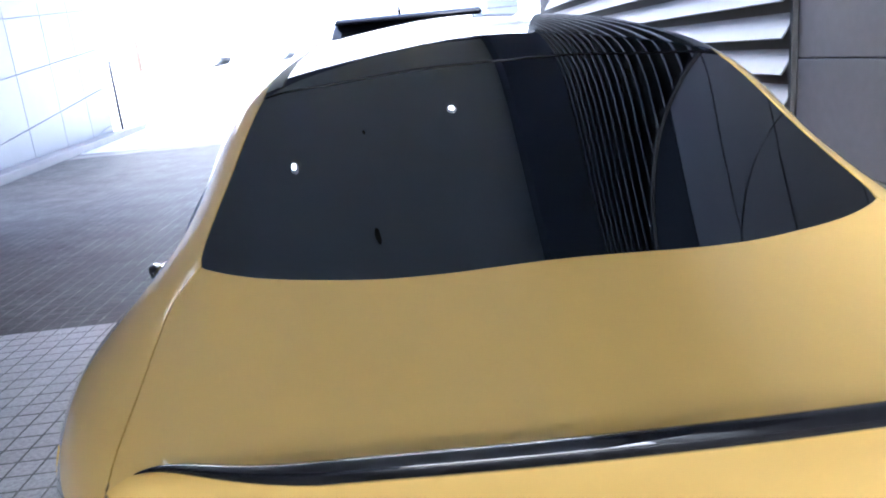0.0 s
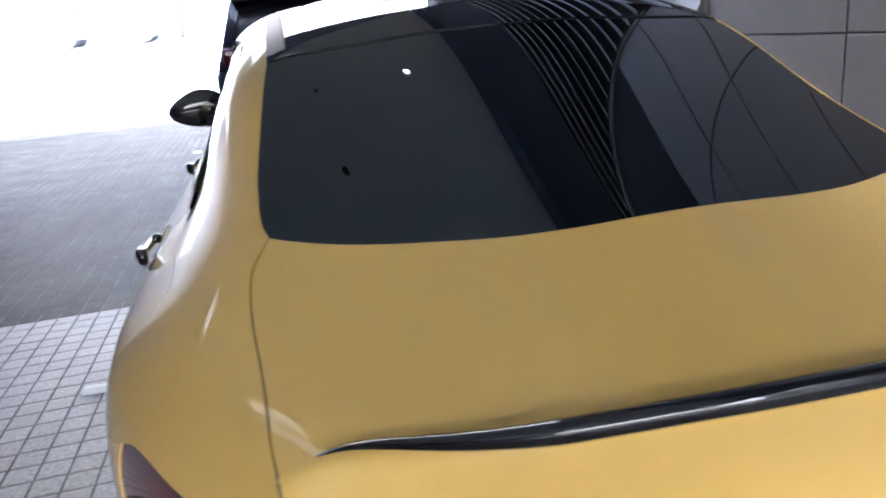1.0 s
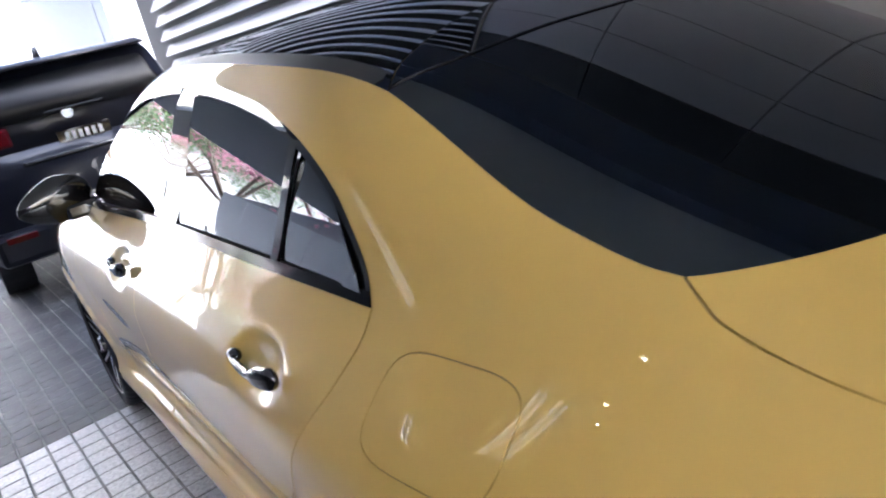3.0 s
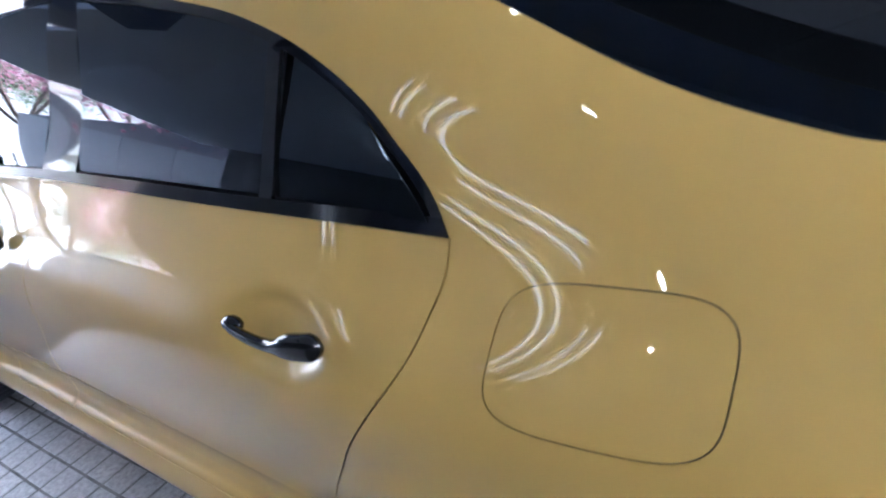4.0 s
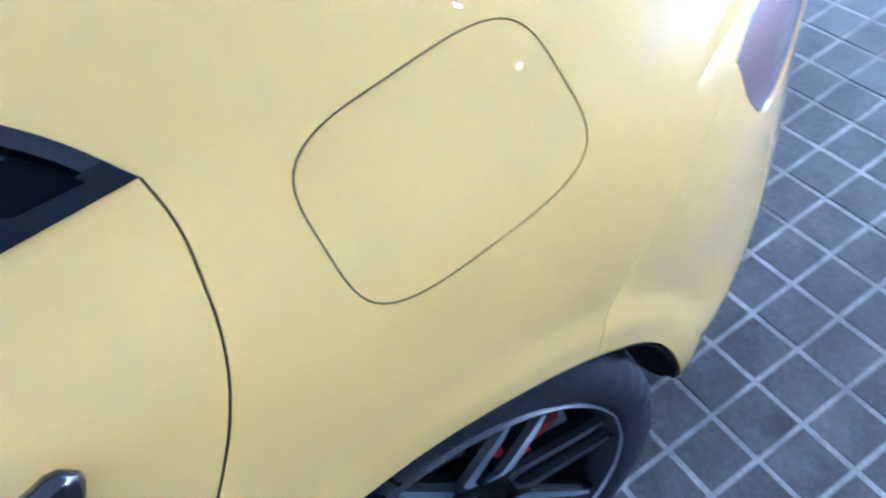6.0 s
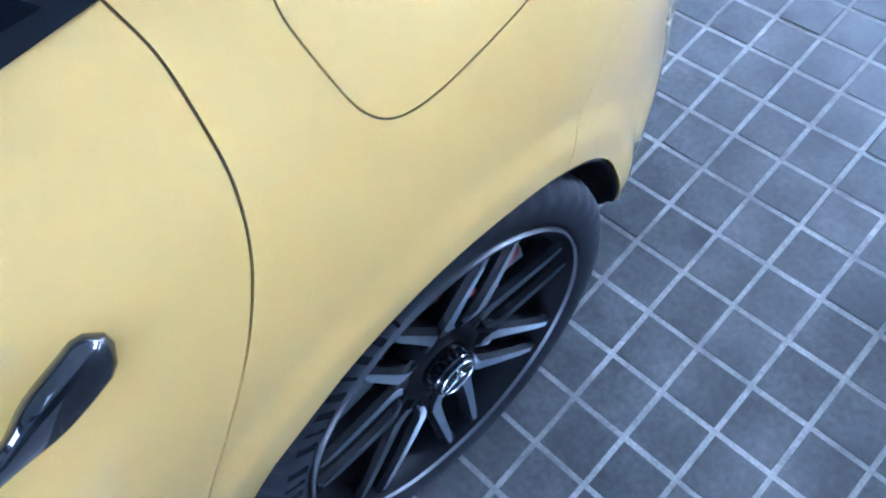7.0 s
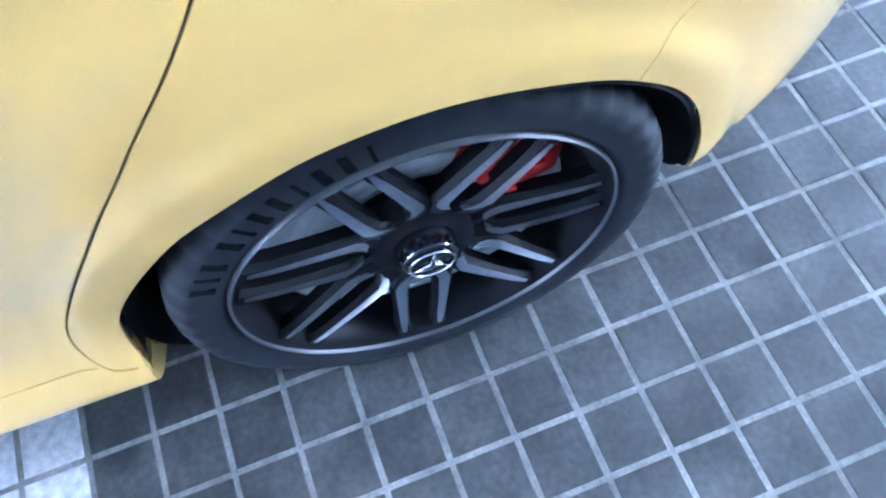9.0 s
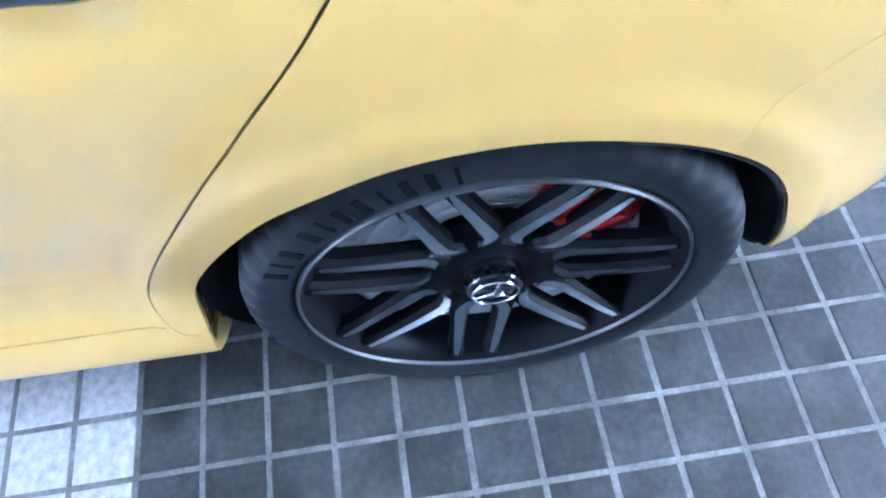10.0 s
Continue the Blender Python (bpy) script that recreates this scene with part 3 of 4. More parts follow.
REG[in_poly(CEN, P_GLASS)] = "rear_window"
REG[in_poly(CEN, P_FLAP)] = "fuel_flap"
w_in = in_poly(CEN, P_WIN)
REG[w_in] = "rear_pane"
REG[w_in & (CEN[:, 0] > -.40)] = "quarter_light"
REG[w_in & (CEN[:, 0] < -1.06)] = "front_pane"
REG[w_in & (dist_curve(CEN, C_WTOP) < .016)] = "window_frame"
REG[w_in & in_poly(CEN, P_DIV)] = "window_divider"
REG[w_in & in_poly(CEN, P_BPIL)] = "centre_pillar"
REG[w_in & in_poly(CEN, P_BELT)] = "belt_strip"
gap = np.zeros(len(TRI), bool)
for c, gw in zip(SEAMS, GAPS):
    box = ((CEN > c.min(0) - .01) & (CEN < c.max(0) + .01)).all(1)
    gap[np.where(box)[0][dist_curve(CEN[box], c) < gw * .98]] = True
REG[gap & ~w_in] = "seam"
REG[in_poly(CEN, P_ARCH) | in_poly(CEN, P_ARCHF)] = ""

def blur_rows(n, step, sigma):
    k = np.arange(n) * step
    w = np.exp(-.5 * ((k[:, None] - k[None]) / sigma) ** 2)
    return w / w.sum(1)[:, None]


def fair_normals(tv):
    """Pressed-steel fairness: the net's own small waves are evened out of the shading, the hollows and flares are kept."""
    gt, gv = np.arange(STA[0], STA[-1] + .019, .02), np.arange(0, 2 * VK[-1] + .001, .02)
    a, b = np.meshgrid(np.minimum(gt, STA[-1]), gv, indexing="ij")
    n = surf_normal(np.stack([a.ravel(), b.ravel()], 1), base_surf).reshape(len(gt), len(gv), 3)
    n = np.einsum("ij,jkc->ikc", blur_rows(len(gt), .02, .085), n)
    n = np.einsum("ij,kjc->kic", blur_rows(len(gv), .02, .035), n)
    u, v = (tv[:, 0] - gt[0]) / .02, tv[:, 1] / .02
    i, j = np.clip(u.astype(int), 0, len(gt) - 2), np.clip(v.astype(int), 0, len(gv) - 2)
    fu, fv = (u - i)[:, None], (v - j)[:, None]
    m = (n[i, j] * (1 - fu) + n[i + 1, j] * fu) * (1 - fv) + (n[i, j + 1] * (1 - fu) + n[i + 1, j + 1] * fu) * fv
    m /= np.linalg.norm(m, axis=1)[:, None]
    m += surf_normal(tv) - surf_normal(tv, base_surf)
    return m / np.linalg.norm(m, axis=1)[:, None]


POS, NOR = surf(TV), fair_normals(TV) * FLIP
car = thing("car", "yellow four-door coupe with black roof and dark windows parked on tiles", "car")


def barrel(y, z):
    return np.stack([np.ones_like(y), y, z, y * y, z * z, y * z, y ** 3], -1)


ALL_GLASS = POS[np.unique(TRI[np.isin(REG, ["rear_pane", "front_pane", "quarter_light"])])]
ALL_GLASS = ALL_GLASS[(ALL_GLASS[:, 1] < 1.7) & (ALL_GLASS[:, 1] > .15)]
GLASS_C = np.linalg.lstsq(barrel(ALL_GLASS[:, 1], ALL_GLASS[:, 2]), ALL_GLASS[:, 0], rcond=None)[0]


def even_glass(P):
    y, z = P[:, 1], P[:, 2]
    x = barrel(y, z) @ GLASS_C + .006
    c = GLASS_C
    dy, dz = c[1] + 2 * c[3] * y + c[5] * z + 3 * c[6] * y * y, c[2] + 2 * c[4] * z + c[5] * y
    n = np.stack([-np.ones_like(y), dy, dz], 1)
    return np.stack([x, y, z], 1), n / np.linalg.norm(n, axis=1)[:, None]


def crown(x, y):
    return np.stack([x ** a * y ** b for a, top_power in ((0, 3), (2, 1), (4, 0)) for b in range(top_power + 1)], -1)


TOP_C = {}
for reg, lim in (("rear_window", (-.7, .5)), ("roof_panel", (.1, 1.6))):
    q = POS[np.unique(TRI[REG == reg])]
    q = q[(q[:, 1] > lim[0]) & (q[:, 1] < lim[1])]
    full = crown(q[:, 0], q[:, 1])
    bend = np.delete(full, 3, 1)
    cubic = np.linalg.lstsq(full, q[:, 2], rcond=None)[0]
    plain = np.insert(np.linalg.lstsq(bend, q[:, 2], rcond=None)[0], 3, 0)
    TOP_C[reg] = ((cubic + plain) / 2, lim)


def crown_normal(reg, P, flat):
    """Even normals of the bent glass, free of the small waves of the body net."""
    c, lim = TOP_C[reg]
    x, y = P[:, 0], np.clip(P[:, 1], *lim)
    e = 1e-3
    dx = (crown(x + e, y) - crown(x - e, y)) @ c / (2 * e) * flat
    dy = (crown(x, y + e) - crown(x, y - e)) @ c / (2 * e)
    n = np.stack([-dx, -dy, np.ones_like(x)], 1)
    return n / np.linalg.norm(n, axis=1)[:, None]


def panel(region, name, material, mirror, label="", depth=0.010, inset=0.0, both=False, parent=None, thick=0.0, even=False, flat=0.0):
    """One panel: its skin and a folded-in edge."""
    tri = TRI[REG == region]
    if not len(tri):
        return None
    used, local = np.unique(tri, return_inverse=True)
    local = local.reshape(-1, 3)
    P, N = POS[used] - NOR[used] * inset, NOR[used]
    if even:
        P, N = even_glass(P)
    if flat:
        N = crown_normal(region, P, flat)
    a, b, c = P[local[:, 0]], P[local[:, 1]], P[local[:, 2]]
    wrong = (np.cross(b - a, c - a) * N[local[:, 0]]).sum(1) < 0
    local[wrong] = local[wrong][:, ::-1]
    count = {}
    for f in local:
        for i in range(3):
            e = (f[i], f[(i + 1) % 3])
            count[e] = count.get(e, 0) + 1
    rim = [e for e in count if (e[1], e[0]) not in count and not (TV[used[e[0]], 1] > VK[-1] - 1e-5 and TV[used[e[1]], 1] > VK[-1] - 1e-5)]
    verts, norms, faces = list(P), list(N), [tuple(f) for f in local]
    if depth:
        for i, j in rim:
            k = len(verts)
            m = (P[i] + P[j]) / 2
            out = np.cross(P[j] - P[i], (N[i] + N[j]) / 2)
            out /= np.linalg.norm(out) + 1e-12
            verts += [P[i], P[j], P[j] - N[j] * depth, P[i] - N[i] * depth]
            norms += [out] * 4
            faces.append((k + 1, k, k + 3, k + 2))
    if thick:
        k = len(verts)
        verts += list(P - N * thick)
        norms += list(-N)
        faces += [tuple(i + k for i in f[::-1]) for f in local]
        for i, j in rim:
            faces.append((j, i, i + k, j + k))
    verts, norms = np.array(verts), np.array(norms)
    sides = (1, -1) if both else ((-1,) if mirror else (1,))
    vs, ns, fs = [], [], []
    for s in sides:
        k = len(vs)
        vs += list(verts * (s, 1, 1))
        ns += list(norms * (s, 1, 1))
        fs += [tuple(i + k for i in (f if s == 1 else f[::-1])) for f in faces]
    return add_mesh(name, vs, fs, material, parent or car, label, normals=ns)


for mir in (False, True):
    quarter = panel("quarter_panel", "quarter_panel", M_PAINT, mir, "glossy yellow rear wing")
    panel("front_fender", "front_wing", M_PAINT, mir, depth=.01)
    panel("sill", "sill", M_PAINT, mir)
    rdoor = panel("rear_door", "rear_door", M_PAINT, mir, "closed yellow rear door")
    fdoor = panel("front_door", "front_door", M_PAINT, mir, "closed yellow front door")
    panel("rear_bumper", "rear_bumper", M_PAINT, mir, depth=.003)
    panel("tail_lamp", "tail_lamp", M_LAMP, mir, "dark red tail lamp", depth=.012, inset=.002)
    if not mir:
        panel("fuel_flap", "fuel_flap", M_PAINT, mir, "rounded square fuel flap")
    else:
        panel("fuel_flap", "quarter_patch", M_PAINT, mir)
    panel("front_pane", "window_pane", M_SIDEGLASS, mir, "tinted front door glass", depth=0, inset=.004, parent=fdoor, thick=.004, even=True)
    panel("rear_pane", "window_pane", M_SIDEGLASS, mir, "tinted rear door glass", depth=0, inset=.004, parent=rdoor, thick=.004, even=True)
    panel("quarter_light", "quarter_light", M_SIDEGLASS, mir, "small fixed tinted glass", depth=0, inset=.004, parent=rdoor, thick=.004, even=True)
    if not mir:
        left_doors = (rdoor, fdoor)
    panel("window_frame", "window_frame", M_GLOSS, mir, depth=.008)
    panel("window_divider", "window_divider", M_GLOSS, mir, depth=.008)
    panel("centre_pillar", "centre_pillar", M_GLOSS, mir, depth=.006, inset=.002)
    panel("belt_strip", "belt_strip", M_TRIM, mir, "glossy black belt strip", depth=.01, inset=-.003)
    panel("roof_trim", "roof_trim", M_SATIN, mir, "satin black roof edge strip", depth=.008)
    panel("seam", "seam", M_GAP, mir, depth=0, inset=.006)
panel("boot_lid", "boot_lid", M_PAINT, False, "smooth yellow boot lid", both=True)
panel("rear_window", "rear_window", M_TINT, False, "black tinted rear glass", depth=0, inset=.002, both=True, thick=.004, flat=1.0)
panel("roof_panel", "roof_panel", M_TINT, False, "glossy black glass roof", depth=0, inset=.001, both=True, thick=.004, flat=.6)
seam = surf(top([(.546, .205), (.45, .19), (.32, .183), (.19, .172), (.09, .163), (.0, .160)], 40))
seam = np.vstack([seam, seam[-2::-1] * (-1, 1, 1)]) - np.array([0, 0, .0012])
tube("roof_seam", seam, .0026, M_TRIM, car, "black joint between rear glass and roof")
panel("windscreen", "windscreen", M_TINT, False, depth=0, both=True, thick=.004)
panel("bonnet", "bonnet", M_PAINT, False, both=True)

# rear face below the boot lip: drops from the lid's trailing edge, hollow at first, then out to the bumper
END = surf(np.stack([np.full(90, STA[-1]), np.linspace(0.05, VK[-1], 90)], 1))
corner = int(np.argmax(END[:, 2] > .90))
low_edge = END[:corner + 1]
ROWS = 26
vs, fs = [], []
for p in END[corner:]:
    for r in range(ROWS):
        f = 1 - (1 - r / (ROWS - 1)) ** .6 if r else 0.0
        z = p[2] + (.30 - p[2]) * f
        x = p[0] * np.interp(z, low_edge[:, 2], low_edge[:, 0]) / END[corner, 0] if z < low_edge[-1, 2] else p[0]
        drop = p[2] - z
        mid = 1 - (p[0] / END[corner, 0]) ** 4
        y = p[1] + mid * (.085 * math.sin(math.pi * min(1, drop / .40)) - .05 * max(0, min(1, (drop - .40) / .12)))
        vs.append((x, y, z))
cols = len(END) - corner
for i in range(cols - 1):
    for k in range(ROWS - 1):
        fs.append((i * ROWS + k, i * ROWS + k + 1, (i + 1) * ROWS + k + 1, (i + 1) * ROWS + k))
half = len(vs)
vs += [(-x, y, z) for x, y, z in vs]
fs += [tuple(i + half for i in f[::-1]) for f in fs]
face_v = np.array(vs)
face_n = np.zeros_like(face_v)
for f in fs:
    nn = np.cross(face_v[f[2]] - face_v[f[0]], face_v[f[3]] - face_v[f[1]])
    for i in f:
        face_n[i] += nn if nn[1] < 0 else -nn
face_n /= np.linalg.norm(face_n, axis=1)[:, None] + 1e-12
edge_n = fair_normals(np.stack([np.full(90, STA[-1]), np.linspace(0.05, VK[-1], 90)], 1))[corner:] * FLIP
edge_n = np.repeat(edge_n, ROWS, 0)
edge_n = np.vstack([edge_n, edge_n * (-1, 1, 1)])
lip_z = np.repeat(END[corner:, 2], ROWS)
blend = np.exp(-(np.r_[lip_z, lip_z] - face_v[:, 2]) / .045)[:, None]
face_n = face_n * (1 - blend) + edge_n * blend
face_n /= np.linalg.norm(face_n, axis=1)[:, None]
fs = [f if np.cross(face_v[f[2]] - face_v[f[0]], face_v[f[3]] - face_v[f[1]])[1] < 0 else f[::-1] for f in fs]
add_mesh("rear_panel", vs, fs, M_PAINT, car, "yellow rear face below the boot lip", normals=face_n)
lid_end = surf(C_BOOT[-1:])[0]
for flip in (1, -1):
    tube("lid_gap", [((lid_end[0] + a) * flip, lid_end[1] + b, lid_end[2] + c) for a, b, c in ((0, .012, .003), (0, .002, .001), (0, -.005, -.005), (0, -.004, -.014), (.001, -.004, -.03), (.003, -.004, -.07), (.006, -.003, -.11))], .0022, M_GAP, car)

# boot lip spoiler
path = surf(np.stack([np.full(60, STA[-1]), np.linspace(VK[7] - .02, VK[-1], 60)], 1))
path = np.vstack([path, path[-2::-1] * (-1, 1, 1)])
vs, fs = [], []
sec = [(-.010, -.001), (.000, .006), (.012, .012), (.024, .014), (.031, .010), (.029, -.004), (.017, -.014), (-.003, -.014)]
n = len(path)
for i, p in enumerate(path):
    g = min(1.0, (min(i, n - 1 - i) + .2) / 26) ** .7
    d = path[min(i + 1, n - 1)] - path[max(i - 1, 0)]
    back = np.array([d[1], -d[0], 0])
    back /= np.linalg.norm(back)
    back = back if back[1] < 0 else -back
    for a, b in sec:
        vs.append(p + back * a * (.12 + .88 * g) + np.array([0, 0, b * g + .001]))
q = len(sec)
for i in range(n - 1):
    for k in range(q):
        fs.append((i * q + k, i * q + (k + 1) % q, (i + 1) * q + (k + 1) % q, (i + 1) * q + k))
add_mesh("boot_spoiler", vs, fs, M_GLOSS, car, "glossy black boot lip spoiler")

# cabin floor and a dark shell inside, so that glass shows a dark cabin
part("cabin", box_bm(0, .75, .62, 1.45, 2.6, .70, .05), M_CABIN, car, "dark cabin interior")

# ================= wheels =================
WHEEL_PAIR0 = 57.0


def make_wheel(loc):
    w = new("wheel")
    w.parent = car
    w.location = loc
    tagged(w, "matt black alloy wheel with seven twin spokes and grey rim edge")
    # axial: -x is outside
    prof = [(.10, .245), (.105, .27), (.112, .30), (.105, .318), (.085, .326), (.03, .3275), (.026, .321), (.018, .321), (.014, .3275), (-.014, .3275), (-.018, .321), (-.026, .321), (-.03, .3275), (-.085, .326), (-.099, .3205), (-.1085, .311), (-.1125, .302), (-.1125, .285), (-.109, .268), (-.105, .2600), (-.09, .25)]
    vs, fs, seg = [], [], 192
    for k in range(seg):
        t = 2 * math.pi * k / seg
        for x, r in prof:
            cut = .005 if k % 4 == 0 and (x < -.08 and r > .309) else 0
            vs.append((x + cut * .8, (r - cut) * math.cos(t), (r - cut) * math.sin(t)))
    for k in range(seg):
        for i in range(len(prof) - 1):
            q = (k + 1) % seg
            fs.append((k * len(prof) + i, k * len(prof) + i + 1, q * len(prof) + i + 1, q * len(prof) + i))
    add_mesh("tyre", vs, fs, M_RUBBER, w, "low profile black tyre")
    lathe("rim_barrel", [(.10, .24), (.02, .225), (-.06, .231), (-.088, .2370), (-.098, .2480), (-.105, .2537)], M_RIMDARK, w)
    lathe("rim_lip", [(-.104, .2532), (-.1102, .2537), (-.1110, .2547), (-.1100, .2557), (-.105, .2578), (-.096, .2600)], M_RIMEDGE, w, "pale machined rim edge", 96)
    lathe("brake_disc", [(-.02, .10), (-.042, .105), (-.044, .125), (-.041, .127), (-.044, .129), (-.044, .146), (-.041, .148), (-.044, .150), (-.044, .168), (-.041, .170), (-.044, .172), (-.044, .190), (-.0415, .192), (-.044, .194), (-.044, .205), (-.030, .207)], M_DISC, w, "bare steel brake disc", 64)
    lathe("hub", [(-.03, .0), (-.03, .10), (-.01, .11)], M_RIMDARK, w)
    lathe("hub_cover", [(-.055, .105), (-.068, .095), (-.075, .07), (-.077, .045), (-.075, .040)], M_RIMDARK, w)
    cap = lathe("hub_cap", [(-.070, .040), (-.101, .0385), (-.1045, .036), (-.106, .030), (-.1065, .0)], M_GLOSS, w, "gloss black hub cap", 48)
    lathe("cap_collar", [(-.074, .0405), (-.094, .0402), (-.100, .0390)], M_GLOSS, w, "gloss black collar of the hub cap", 48)
    for k in range(7):
        a = radians(WHEEL_PAIR0 + k * 360 / 7)
        ca, sa = math.cos(a), math.sin(a)
        for sgn in (-1, 1):
            # bar: radius, side step from the pair's middle, half width, height
            steps = [(.060, .014, .016, -.070), (.082, .026, .0185, -.076), (.100, .033, .0165, -.081), (.135, .0325, .0135, -.086), (.175, .031, .0115, -.091), (.21, .0295, .011, -.095), (.242, .0285, .014, -.097)]
            vs, fs = [], []
            for r, off, hw, ax in steps:
                for o, x in ((-hw, ax + .006), (-hw * .62, ax - .003), (hw * .62, ax - .003), (hw, ax + .006), (hw * .85, ax + .024), (-hw * .85, ax + .024)):
                    lat = sgn * off + o
                    vs.append((x, -(r * ca - lat * sa), r * sa + lat * ca))
            for i in range(len(steps) - 1):
                for j in range(6):
                    fs.append((i * 6 + j, i * 6 + (j + 1) % 6, (i + 1) * 6 + (j + 1) % 6, (i + 1) * 6 + j))
            last = 6 * (len(steps) - 1)
            fs += [(5, 4, 3, 2, 1, 0), tuple(range(last, last + 6))]
            spoke = add_mesh("spoke", vs, fs, M_RIMDARK, w, smooth=False)
            # turned face: a long strip that tapers outwards and turns in at the hub's end
            vs, fs = [], []
            face = [(.083, .016, .0075, -.0808), (.092, .0265, .0085, -.0832), (.104, .0325, .0086, -.0856), (.135, .0322, .0074, -.0898), (.175, .0308, .0064, -.0948), (.21, .0294, .0056, -.0988), (.236, .0288, .0030, -.1006)]
            for r, off, hw, ax in face:
                for o, dx in ((-hw, .006), (-hw, 0.0), (hw, 0.0), (hw, .006)):
                    lat = sgn * off + o
                    vs.append((ax + dx, -(r * ca - lat * sa), r * sa + lat * ca))
            for i in range(len(face) - 1):
                for j in range(3):
                    b = i * 4 + j
                    fs.append((b, b + 1, b + 5, b + 4))
            fs += [(3, 2, 1, 0), tuple(range(len(vs) - 4, len(vs)))]
            add_mesh("spoke_face", vs, fs, M_RIMCUT, w, "lathe-turned bare metal face", smooth=False)
    # caliper over the disc, behind the axle
    vs, fs = [], []
    for k in range(13):
        a = radians(20 + k * 3.8)
        for x, r in ((-.052, .108), (-.062, .116), (-.066 + .006 * (k % 6 == 3), .150), (-.063, .195), (-.042, .216), (.02, .216), (.02, .108)):
            vs.append((x, -r * math.cos(a), r * math.sin(a)))
    for k in range(12):
        for j in range(7):
            fs.append((k * 7 + j, k * 7 + (j + 1) % 7, (k + 1) * 7 + (j + 1) % 7, (k + 1) * 7 + j))
    fs += [tuple(range(6, -1, -1)), tuple(range(84, 91))]
    add_mesh("brake_caliper", vs, fs, M_RED, w, "bright red brake caliper")
    for aa, rr in ((27, .135), (52, .135), (32, .185), (47, .185)):
        bm = bmesh.new()
        bmesh.ops.create_cone(bm, cap_ends=True, segments=12, radius1=.009, radius2=.007, depth=.012, matrix=Matrix.Translation((-.069, -rr * math.cos(radians(aa)), rr * math.sin(radians(aa)))) @ Matrix.Rotation(radians(-90), 4, "Y"))
        part("caliper_bolt", bm, M_RED, w)
    for k in range(11):
        a = radians(98 + k * 5.2 + (3 if k > 7 else 0))
        bm = bmesh.new()
        m = Matrix.Rotation(-a, 4, "X")
        box_bm(-.1122, 0, 0, .0016, .011 if k % 3 else .005, .028, 0, bm, Matrix.Rotation(math.pi / 2 - a, 4, "X") @ Matrix.Translation((0, 0, .289)))
        part("tyre_bar", bm, M_RUBBERBAR, w)
    # emblem: a ring with three arms, drawn as plain shapes
    ring = [(-.1085, .031 * math.cos(t), .031 * math.sin(t)) for t in np.linspace(0, 2 * math.pi, 33)]
    tube("cap_ring", ring, .0022, M_CHROME, w)
    for k in range(3):
        a = radians(90 + 12 + k * 120)
        tube("cap_arm", [(-.108, 0, 0), (-.108, .030 * math.cos(a), .030 * math.sin(a))], [.0045, .001], M_CHROME, w)
    return w


wheel = make_wheel((-.788, -.003, .3275))
copy_thing(wheel, pose(-.788, 2.73, .3275))
copy_thing(wheel, pose(.788, 0, .3275, 0, 0, 180))
copy_thing(wheel, pose(.788, 2.73, .3275, 0, 0, 180))
# arch liners and the yellow ends of the sills
for arch, yc in ((P_ARCH, 0), (P_ARCHF, 2.73)):
    edge = surf(arch[:-2])
    edge = edge[(edge[:, 1] < yc) | (edge[:, 2] > .292)]
    edge = edge + np.array([.011, 0, 0]) + .006 * np.stack([0 * edge[:, 0], yc - edge[:, 1], .33 - edge[:, 2]], 1) / .38
    for s in (-1, 1):
        n = len(edge)
        vs = [(-s * p[0], p[1], p[2]) for p in edge] + [(s * .55, p[1], p[2]) for p in edge]
        fs = [(k, k + 1, n + k + 1, n + k) for k in range(n - 1)]
        vs += [(s * .60, yc + .42, .12), (s * .60, yc - .42, .12), (s * .60, yc - .42, .74), (s * .60, yc + .42, .74)]
        fs.append((2 * n, 2 * n + 1, 2 * n + 2, 2 * n + 3))
        add_mesh("arch_liner", vs, fs, M_LINER, car)
        trim = [p for p in edge if p[1] < yc - .10]
        tube("arch_lip", [(-s * (p[0] - .004), p[1], p[2] - .001) for p in trim], .004, M_LINER, car, "black plastic edge of the wheel arch")
        foot = [(yc + .388, .36), (yc + .384, .29), (yc + .374, .25), (yc + .35, .22), (yc + .322, .20)]
        vs_f = [(s * a, y, z) for a in (.845, .45) for y, z in foot]
        add_mesh("liner_foot", vs_f, [(k, k + 1, len(foot) + k + 1, len(foot) + k) for k in range(len(foot) - 1)], M_LINER, car)
        low = surf(arch[:-2])
        low = low[(low[:, 1] > yc) & (low[:, 2] < .285)]
        n = len(low)
        vs = [(-s * (p[0] + .001), p[1] - .001, p[2]) for p in low] + [(-s * (p[0] + .05), p[1] - .004, p[2]) for p in low]
        add_mesh("sill_end", vs, [(k, k + 1, n + k + 1, n + k) for k in range(n - 1)], M_PAINT, car)

